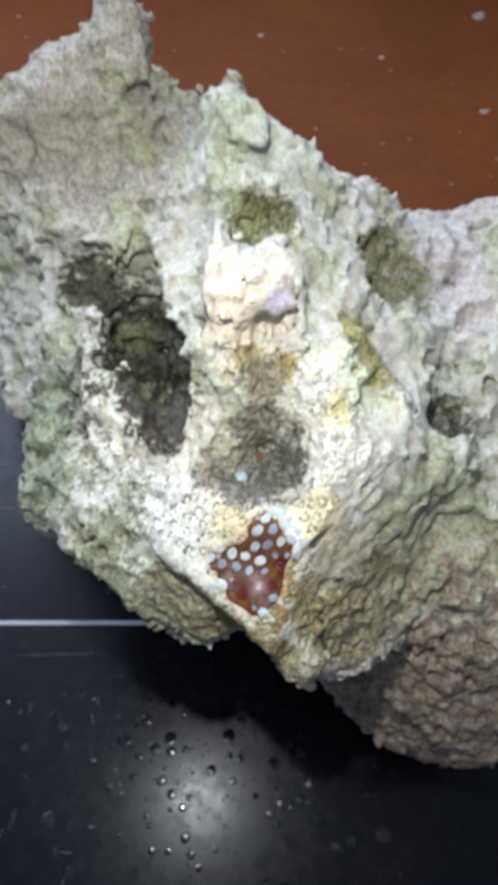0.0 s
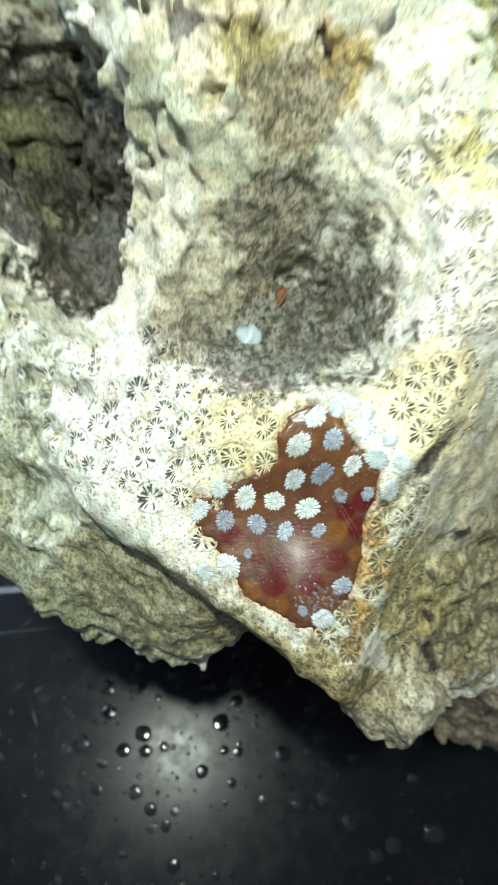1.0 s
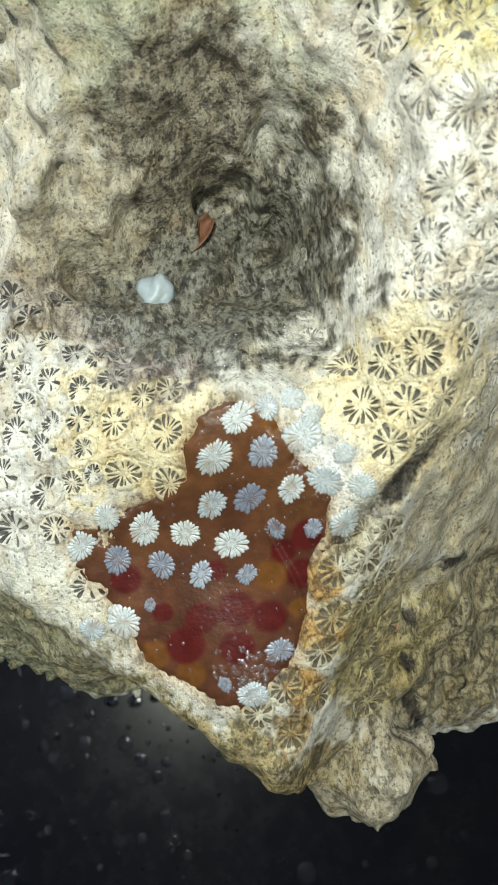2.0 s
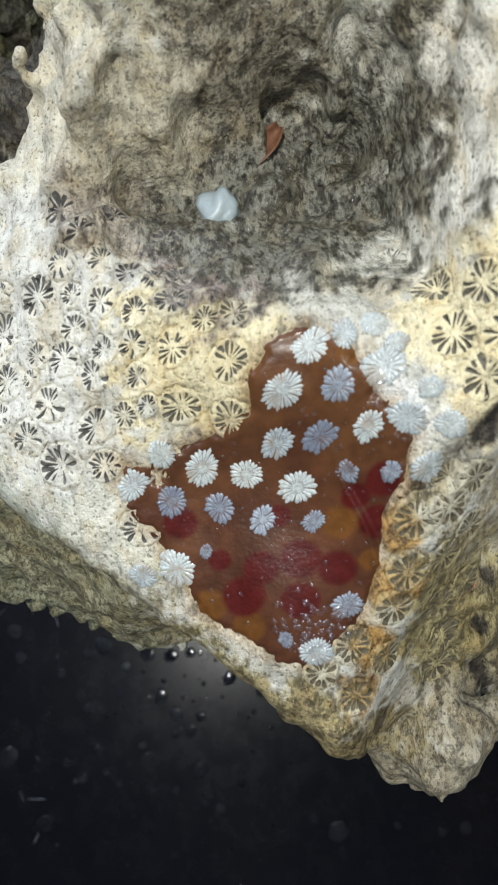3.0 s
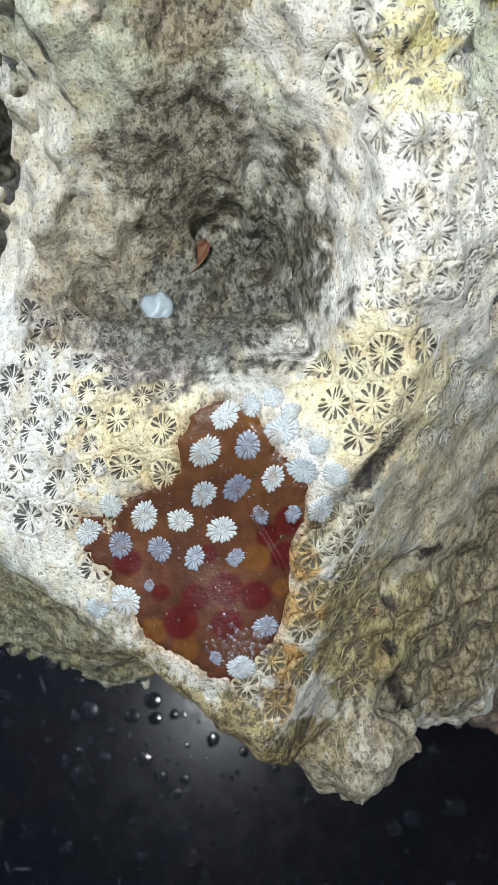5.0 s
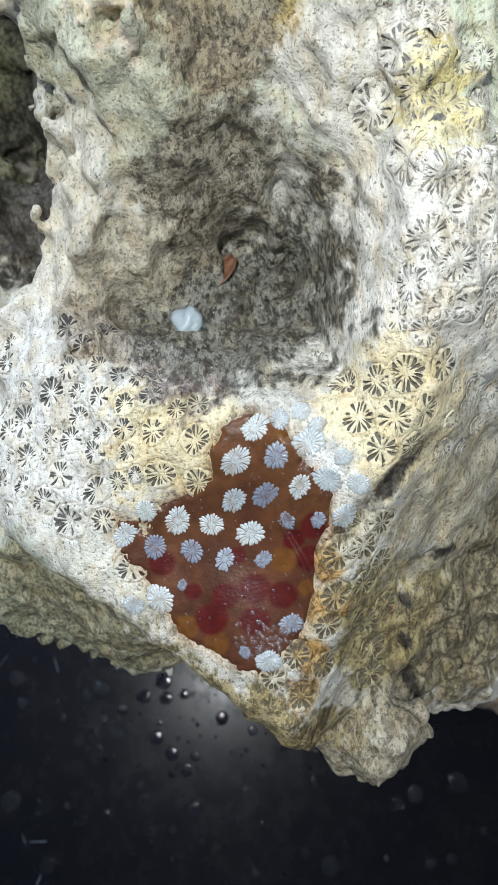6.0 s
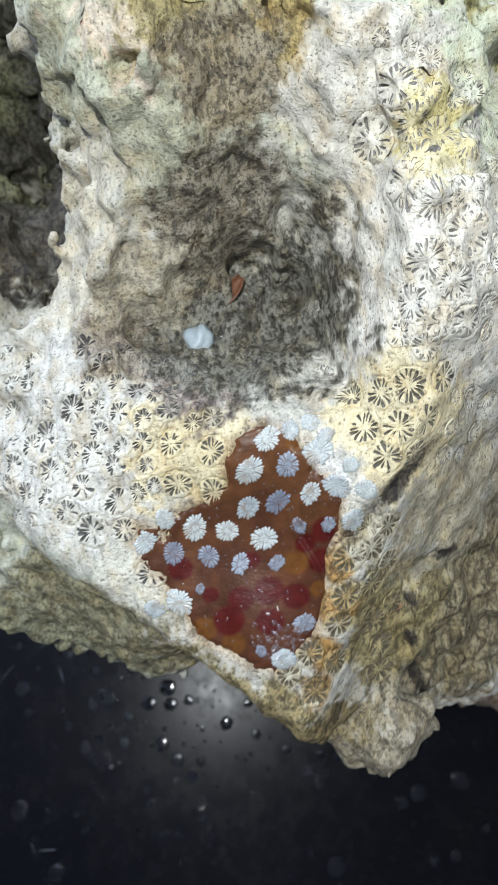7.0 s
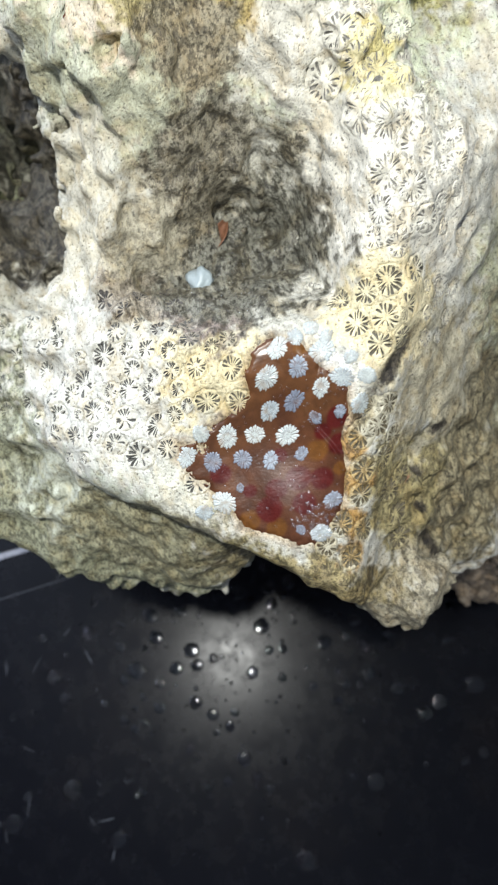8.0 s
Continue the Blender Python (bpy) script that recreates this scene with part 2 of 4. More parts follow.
def stone_core(p):
    # the front block: sloping face, right flank, top, back and left side
    a = smax(half(p, (-0.258, -0.488, 0.834), (0.0549, 0.1065, 0.3790)), half(p, (0.55, -0.65, 0.52), (0.0555, 0.1060, 0.3790)), 0.003)
    a = smax(a, half(p, (0.62, 0.0, 0.785), (0.0383, 0.1983, 0.4400)), 0.015)
    a = smax(a, half(p, (0.35, 0.7, 0.62), (0.022, 0.325, 0.4560)), 0.012)
    a = smax(a, half(p, (-0.88, -0.1, 0.4), (-0.010, 0.2326, 0.3716)), 0.008)
    a = smax(a, half(p, (0.35, -0.9, -0.25), (0.070, 0.0600, 0.327)), 0.006)
    # the lower block on the left, with the broken coral face
    b = smax(half(p, (-0.3, -0.17, 0.92), (-0.0024, 0.1249, 0.3685)), half(p, (-0.86, -0.3, 0.42), (-0.115, 0.30, 0.30)), 0.015)
    b = smax(b, half(p, (-0.258, -0.488, 0.834), (0.000, 0.1065, 0.3655)), 0.004)
    b = smax(b, half(p, (0.0, 0.9, 0.4), (-0.05, 0.43, 0.40)), 0.03)
    b = smax(b, half(p, (1.0, 0.0, 0.3), (0.034, 0.12, 0.37)), 0.01)
    d = smin(a, b, 0.006)
    d = smax(d, half(p, (-0.64, -0.70, -0.31), (0.0213, 0.0768, 0.3540)), 0.006)
    # knobs and lower masses
    d = smin(d, rod(p, (-0.060, 0.165, 0.310), (-0.016, 0.121, 0.312), 0.0250), 0.022)
    d = smin(d, blob(p, (0.006, 0.101, 0.305), (0.021, 0.022, 0.032)), 0.012)
    d = smin(d, blob(p, (-0.080, 0.395, 0.335), (0.070, 0.070, 0.10), 0, 0), 0.03)
    d = smax(d, half(p, (-0.55, 0.25, 0.80), (-0.060, 0.40, 0.447)), 0.01)
    d = smin(d, blob(p, (-0.050, 0.405, 0.415), (0.026, 0.03, 0.045)), 0.02)
    d = smin(d, blob(p, (0.20, 0.30, 0.22), (0.11, 0.13, 0.155)), 0.02)
    d = smin(d, blob(p, (0.195, 0.16, 0.13), (0.10, 0.12, 0.15)), 0.02)
    d = smin(d, blob(p, (0.168, 0.150, 0.21), (0.075, 0.088, 0.115)), 0.03)
    d = smin(d, blob(p, (-0.085, 0.215, 0.27), (0.03, 0.06, 0.05)), 0.012)
    d = smin(d, blob(p, (0.0555, 0.0655, 0.3285), (0.0115, 0.012, 0.0135), 30, 20), 0.005)
    d = smin(d, blob(p, (0.030, 0.222, 0.428), (0.026, 0.03, 0.02)), 0.012)
    # hollows: the wet pocket with its groove, the cave, holes and pits
    d = smax(d, pocket(p), 0.005)
    d = smax(d, -blob(p, (0.037, 0.1605, 0.3735), (0.0050, 0.0045, 0.0050)), 0.002)
    d = smax(d, -rod(p, (0.0335, 0.172, 0.4060), (0.030, 0.205, 0.4330), 0.0075), 0.010)
    d = smax(d, -blob(p, (-0.030, 0.245, 0.358), (0.021, 0.055, 0.050), 10), 0.006)
    d = smax(d, -blob(p, (-0.0185, 0.199, 0.366), (0.0225, 0.042, 0.042), 0), 0.005)
    d = smax(d, -blob(p, (-0.066, 0.285, 0.365), (0.022, 0.020, 0.022)), 0.01)
    d = smax(d, -blob(p, (-0.037, 0.268, 0.335), (0.023, 0.032, 0.070)), 0.006)
    d = smax(d, -blob(p, (-0.008, 0.420, 0.425), (0.027, 0.055, 0.045)), 0.008)
    d = smax(d, -blob(p, (-0.075, 0.335, 0.41), (0.028, 0.022, 0.025)), 0.012)
    d = smax(d, -blob(p, (0.032, 0.258, 0.446), (0.022, 0.02, 0.028)), 0.012)
    d = smax(d, -blob(p, (0.1425, 0.193, 0.362), (0.016, 0.018, 0.035)), 0.004)
    d = smax(d, -blob(p, (0.114, 0.276, 0.388), (0.022, 0.026, 0.026)), 0.006)
    # the dished agate face and the cracks beside it
    d = d + 0.0052 * np.exp(-((p - np.array((0.023, 0.105, 0.366), np.float32)) ** 2).sum(1) / np.float32(2 * 0.0115 ** 2))
    for start, end, r in CRACKS:
        d = smax(d, -rod(p, start, end, r), 0.0012)
    d = smax(d, half(p, (0, 0, -1), (0, 0, 0.0)), 0.004)
    return d


def calm(p):
    """0 on the broken-off agate face, 1 well away from it."""
    r = np.sqrt(((p - np.array(AGATE_AT, np.float32)) ** 2).sum(1))
    return np.clip((r - 0.042) / 0.06, 0.0, 1.0)


def stone_field(p):
    d = stone_core(p)
    w = calm(p)
    v = np.clip((np.sqrt(((p - np.array(AGATE_AT, np.float32)) ** 2).sum(1)) - 0.014) / 0.02, 0.0, 1.0)
    # the rougher broken flank and nub
    g = np.exp(-((p - np.array((0.072, 0.078, 0.335), np.float32)) ** 2).sum(1) / np.float32(0.026 ** 2)) * v
    n1 = grad_noise(p, 26, 3)
    n2 = np.abs(grad_noise(p + n1[:, None] * np.array((0.012, -0.009, 0.007), np.float32), 62, 5))
    d = d + 0.0110 * w * n1
    d = d + (0.0013 * v + 0.0058 * w + 0.0050 * g) * (n2 - 0.28)
    d = d + 0.040 * np.clip(1.6 * w - 0.9, 0, 1) * np.clip(grad_noise(p, 52, 17) - 0.20, 0, 1)
    d = d + (0.0009 * v + 0.0038 * w + 0.0022 * g) * grad_noise(p, 150, 7) + (0.0004 * v + 0.0020 * w + 0.0013 * g) * grad_noise(p, 330, 9)
    # bedding that breaks the flanks and the front edge into thin steps
    e = np.clip((0.352 - p[:, 2]) / 0.012, 0, 1) * (1 - 0.6 * w)
    d = d + (0.0007 * e + 0.0010 * g) * grad_noise(p @ BEDS, 250, 19)
    return d
# FIELD END


def surface(field, lo, hi, h):
    """Surface nets of the zero level of a field, on the cells of size h that lie near it."""
    big = 4
    lo, hi = np.array(lo, np.float32), np.array(hi, np.float32)
    nb = np.ceil((hi - lo) / (h * big)).astype(int)
    gi = np.stack(np.meshgrid(*[np.arange(n) for n in nb], indexing="ij"), -1).reshape(-1, 3)
    mid = lo + (gi + 0.5).astype(np.float32) * np.float32(h * big)
    gi = gi[np.abs(field(mid)) < h * big * 2.5]
    off = np.stack(np.meshgrid(*[np.arange(big)] * 3, indexing="ij"), -1).reshape(-1, 3)
    cells = (gi[:, None, :] * big + off[None]).reshape(-1, 3)
    n = nb * big + 2
    key = lambda c: (c[:, 0] * n[1] + c[:, 1]) * n[2] + c[:, 2]  # noqa: E731
    corner = np.array([(x, y, z) for x in (0, 1) for y in (0, 1) for z in (0, 1)])
    ck = key(cells)
    allk = np.unique(np.concatenate([ck + int(key(c[None])[0]) for c in corner]))
    pos = np.stack([allk // (n[1] * n[2]), allk // n[2] % n[1], allk % n[2]], 1)
    val = np.concatenate([field(lo + part.astype(np.float32) * np.float32(h)) for part in np.array_split(pos, 1 + len(pos) // 400000)])
    v8 = np.stack([val[np.searchsorted(allk, ck + int(key(c[None])[0]))] for c in corner], 1)
    live = (v8.min(1) < 0) & (v8.max(1) >= 0)
    cells, ck, v8 = cells[live], ck[live], v8[live]
    acc, cnt = np.zeros((len(cells), 3), np.float32), np.zeros(len(cells), np.float32)
    for i in range(8):
        for j in range(i + 1, 8):
            if np.abs(corner[i] - corner[j]).sum() == 1:
                cut = (v8[:, i] < 0) != (v8[:, j] < 0)
                s = np.where(cut, v8[:, i] / (v8[:, i] - v8[:, j] + 1e-12), 0)[:, None]
                acc += np.where(cut[:, None], corner[i] + s * (corner[j] - corner[i]), 0)
                cnt += cut
    verts = lo + (cells + acc / cnt[:, None]) * np.float32(h)
    order = np.argsort(ck)
    sk = ck[order]
    faces = []
    for ax in range(3):
        e = np.zeros(3, int)
        e[ax] = 1
        b, c = np.roll(e, 1), np.roll(e, 2)
        i0 = 0
        i1 = int(e[0] * 4 + e[1] * 2 + e[2])
        cut = np.where((v8[:, i0] < 0) != (v8[:, i1] < 0))[0]
        quad, ok = [], np.ones(len(cut), bool)
        for s in (np.zeros(3, int), b, b + c, c):
            k = ck[cut] - int(key(s[None])[0])
            at = np.clip(np.searchsorted(sk, k), 0, len(sk) - 1)
            ok &= sk[at] == k
            quad.append(order[at])
        q = np.stack(quad, 1)[ok]
        flip = (v8[cut, i0] >= 0)[ok]
        q[flip] = q[flip][:, ::-1]
        faces.append(q)
    return verts, np.concatenate(faces)


# ---- setting ---------------------------------------------------------------
floor = new("floor")
tagged(floor, "glossy black polished stone floor, wet and scratched", "floor", kind="structure")


def part(name, me, parent, label=""):
    ob = new(name, me)
    ob.parent = parent
    return tagged(ob, label)


def tile(lo, hi):
    ob = box("floor_tile", lo, hi, SLAB, 0.0012)
    ob.parent = floor
    return ob


for x0, x1 in ((-1.30, -0.702), (-0.70, 0.398), (0.40, 1.30)):
    for y0, y1 in ((-1.2, -0.4215), (-0.4185, 0.1790), (0.1812, 0.66)):
        tile((x0, y0, -0.02), (x1, y1, 0.0))
joint = box("grout", (-1.3, -1.2, -0.03), (1.3, 0.66, -0.0006), GROUT)
joint.parent = floor

red = box("ground", (-3.0, 0.664, -0.06), (3.0, 1.75, -0.004), RED)
tagged(red, "red-brown painted floor with chipped pale specks", "floor", kind="structure")

for name, lo, hi in (("wall_south", (-3.0, -1.35, -0.06), (3.0, -1.2, 3.4)), ("wall_east", (1.3, -1.2, -0.06), (1.45, 0.66, 3.4)),
                     ("wall_west", (-1.45, -1.2, -0.06), (-1.3, 0.66, 3.4)), ("wall_west_rear", (-3.15, 0.66, -0.06), (-3.0, 1.90, 3.4)),
                     ("wall_east_rear", (3.0, 0.66, -0.06), (3.15, 1.90, 3.4)), ("wall_north_low", (-3.0, 1.75, -0.06), (3.0, 1.90, 0.9)),
                     ("wall_north_right", (0.35, 1.75, 0.9), (3.0, 1.90, 3.4)), ("wall_north_left", (-3.0, 1.75, 0.9), (-2.45, 1.90, 3.4)),
                     ("wall_west_return", (-3.0, 0.51, -0.06), (-1.45, 0.66, 3.4)), ("wall_east_return", (1.45, 0.51, -0.06), (3.0, 0.66, 3.4)),
                     ("ceiling", (-3.15, -1.35, 3.4), (3.15, 1.90, 3.5))):
    ob = box(name, lo, hi, CEILING if name == "ceiling" else PLASTER)
    tagged(ob, "pale grey plastered " + ("ceiling" if name == "ceiling" else "wall of the room"), "ceiling" if name == "ceiling" else "wall", kind="structure")

# ---- the stone --------------------------------------------------------------
def normals(p, e=0.0022):
    g = np.zeros_like(p)
    for k in range(3):
        s = np.zeros(3, np.float32)
        s[k] = e
        g[:, k] = stone_field(p + s) - stone_field(p - s)
    return g / np.linalg.norm(g, axis=1)[:, None]


def settle(xy):
    """The places straight above the given x, y where the stone's skin is met from above."""
    p = np.array([(x, y, 0.44) for x, y in xy], np.float32)
    for _ in range(45):
        p[:, 2] -= np.clip(stone_field(p), -0.004, 0.02) * 0.8
    return p


def onto(p, n, rounds=5):
    """Slides points along their normals onto the skin."""
    for _ in range(rounds):
        p = p - n * stone_field(p)[:, None]
    return p


WHITE_FLOWERS = [(0.0346, 0.1206, 0.0026), (0.0389, 0.1213, 0.0020), (0.0427, 0.1221, 0.0017), (0.0436, 0.1166, 0.0029), (0.0308, 0.1158, 0.0031),
    (0.0463, 0.1102, 0.0025), (0.0416, 0.1100, 0.0024), (0.0515, 0.1087, 0.0020), (0.0299, 0.1099, 0.0027), (0.0490, 0.1042, 0.0023), (0.0254, 0.1064,
    0.0025), (0.0324, 0.1040, 0.0029), (0.0192, 0.1078, 0.0030), (0.0135, 0.1098, 0.0022), (0.0091, 0.1062, 0.0023), (0.0145, 0.0943, 0.0028),
    (0.0093, 0.0936, 0.0020), (0.0453, 0.1192, 0.0015), (0.0490, 0.1132, 0.0017), (0.0337, 0.0813, 0.0024)]
BLUE_FLOWERS = [(0.0379, 0.1153, 0.0025), (0.0356, 0.1099, 0.0028), (0.0390, 0.1050, 0.0017), (0.0144, 0.1037, 0.0024), (0.0213, 0.1023, 0.0025),
    (0.0273, 0.1002, 0.0023), (0.0344, 0.0993, 0.0019), (0.0189, 0.0964, 0.0011), (0.0385, 0.0875, 0.0024), (0.0295, 0.0833, 0.0013), (0.0444, 0.1041,
    0.0015)]
RED_SPOTS = [(0.0154, 0.1006, 0.0024), (0.0295, 0.1004, 0.0017), (0.0268, 0.0935, 0.0025), (0.0322, 0.0943, 0.0029), (0.0373, 0.0925, 0.0026),
    (0.0239, 0.0896, 0.0030), (0.0319, 0.0884, 0.0027), (0.0427, 0.0983, 0.0023), (0.0436, 0.1035, 0.0023), (0.0208, 0.0950, 0.0016), (0.0400, 0.1018,
    0.0019)]
OCHRE_SPOTS = [(0.0379, 0.0986, 0.0023), (0.0417, 0.0933, 0.0015), (0.0189, 0.0887, 0.0024), (0.0244, 0.0853, 0.0023), (0.0394, 0.1189, 0.0016)]
LEFT_CALICES = [(-0.0031, 0.1335, 0.0030), (-0.0096, 0.1301, 0.0030), (0.0025, 0.1277, 0.0023), (0.0004, 0.1242, 0.0025), (0.0068, 0.1301, 0.0022), (0.0109, 0.1239,
    0.0019), (0.0113, 0.1198, 0.0019), (0.0049, 0.1208, 0.0024), (-0.0024, 0.1183, 0.0027), (0.0068, 0.1237, 0.0020), (-0.0090, 0.1227, 0.0027), (0.0045,
    0.1145, 0.0027), (-0.0013, 0.1098, 0.0035), (0.0053, 0.1089, 0.0023), (0.0105, 0.1054, 0.0028), (0.0096, 0.1003, 0.0029)]
STAINED_CALICES = [(0.0009, 0.1458, 0.0026), (0.0092, 0.1515, 0.0023), (0.0088, 0.1446, 0.0019), (0.0145, 0.1463, 0.0024), (0.0046, 0.1395, 0.0024),
    (0.0109, 0.1344, 0.0022), (0.0160, 0.1405, 0.0021)]
RIGHT_CALICES = [(0.0575, 0.1651, 0.0039), (0.0623, 0.1556, 0.0043), (0.0542, 0.1618, 0.0044), (0.0610, 0.1533, 0.0048), (0.0654, 0.1483, 0.0037), (0.0712, 0.1506,
    0.0034), (0.0705, 0.1446, 0.0038), (0.0629, 0.1406, 0.0034), (0.0534, 0.1523, 0.0040), (0.0576, 0.1444, 0.0039), (0.0606, 0.1358, 0.0034), (0.0667,
    0.1366, 0.0030), (0.0562, 0.1384, 0.0037), (0.0648, 0.1314, 0.0026), (0.0587, 0.1322, 0.0025), (0.0697, 0.1317, 0.0030), (0.0626, 0.1287, 0.0025),
    (0.0709, 0.1295, 0.0025), (0.0507, 0.1666, 0.0028), (0.0541, 0.1684, 0.0034), (0.0604, 0.1677, 0.0034), (0.0630, 0.1626, 0.0029), (0.0681, 0.1618,
    0.0031), (0.0726, 0.1592, 0.0030)]
YELLOW_CALICES = [(0.0596, 0.1239, 0.0032), (0.0663, 0.1250, 0.0028), (0.0515, 0.1266, 0.0026), (0.0552, 0.1242, 0.0029), (0.0522, 0.1195, 0.0029), (0.0576, 0.1176,
    0.0032), (0.0626, 0.1182, 0.0028), (0.0553, 0.1135, 0.0031), (0.0607, 0.1136, 0.0024), (0.0164, 0.1225, 0.0025), (0.0210, 0.1257, 0.0018), (0.0250,
    0.1265, 0.0020), (0.0239, 0.1201, 0.0028), (0.0168, 0.1156, 0.0029), (0.0237, 0.1132, 0.0029), (0.0089, 0.1151, 0.0018), (0.0145, 0.1088, 0.0021)]
FLANK_CALICES = [(0.0477, 0.0980, 0.0032), (0.0521, 0.0991, 0.0028), (0.0522, 0.0931, 0.0030), (0.0467, 0.0912, 0.0031), (0.0532, 0.0866, 0.0033), (0.0450, 0.0865,
    0.0028), (0.0547, 0.0819, 0.0033), (0.0574, 0.0896, 0.0027), (0.0443, 0.0798, 0.0029), (0.0551, 0.0769, 0.0033), (0.0389, 0.0817, 0.0027), (0.0343,
    0.0780, 0.0025), (0.0394, 0.0744, 0.0029), (0.0558, 0.0968, 0.0026), (0.0519, 0.1029, 0.0023), (0.0556, 0.1026, 0.0026)]
AGATE_EDGE = [(0.0331, 0.1232), (0.0394, 0.1200), (0.0423, 0.1144), (0.0471, 0.1080), (0.0467, 0.1023), (0.0439, 0.0996), (0.0435, 0.0950), (0.0415,
    0.0880), (0.0378, 0.0833), (0.0323, 0.0791), (0.0256, 0.0826), (0.0170, 0.0876), (0.0158, 0.0937), (0.0113, 0.0984), (0.0082, 0.1032), (0.0076,
    0.1093), (0.0126, 0.1074), (0.0165, 0.1110), (0.0214, 0.1119), (0.0263, 0.1142), (0.0257, 0.1177), (0.0293, 0.1208)]

def inside(x, y, edge):
    """Signed measure: points within a closed outline."""
    hit = np.zeros(len(x), bool)
    for (x0, y0), (x1, y1) in zip(edge, edge[1:] + edge[:1]):
        cross = (y0 > y) != (y1 > y)
        hit ^= cross & (x < (x1 - x0) * (y - y0) / (y1 - y0 + 1e-12) + x0)
    return hit


def depth_in(x, y, edge):
    """How far points lie within a closed outline; outside it is minus."""
    best = np.full(len(x), 1e3)
    for (x0, y0), (x1, y1) in zip(edge, edge[1:] + edge[:1]):
        t = np.clip(((x - x0) * (x1 - x0) + (y - y0) * (y1 - y0)) / ((x1 - x0) ** 2 + (y1 - y0) ** 2), 0, 1)
        best = np.minimum(best, np.hypot(x - x0 - t * (x1 - x0), y - y0 - t * (y1 - y0)))
    return np.where(inside(x, y, edge), best, -best)


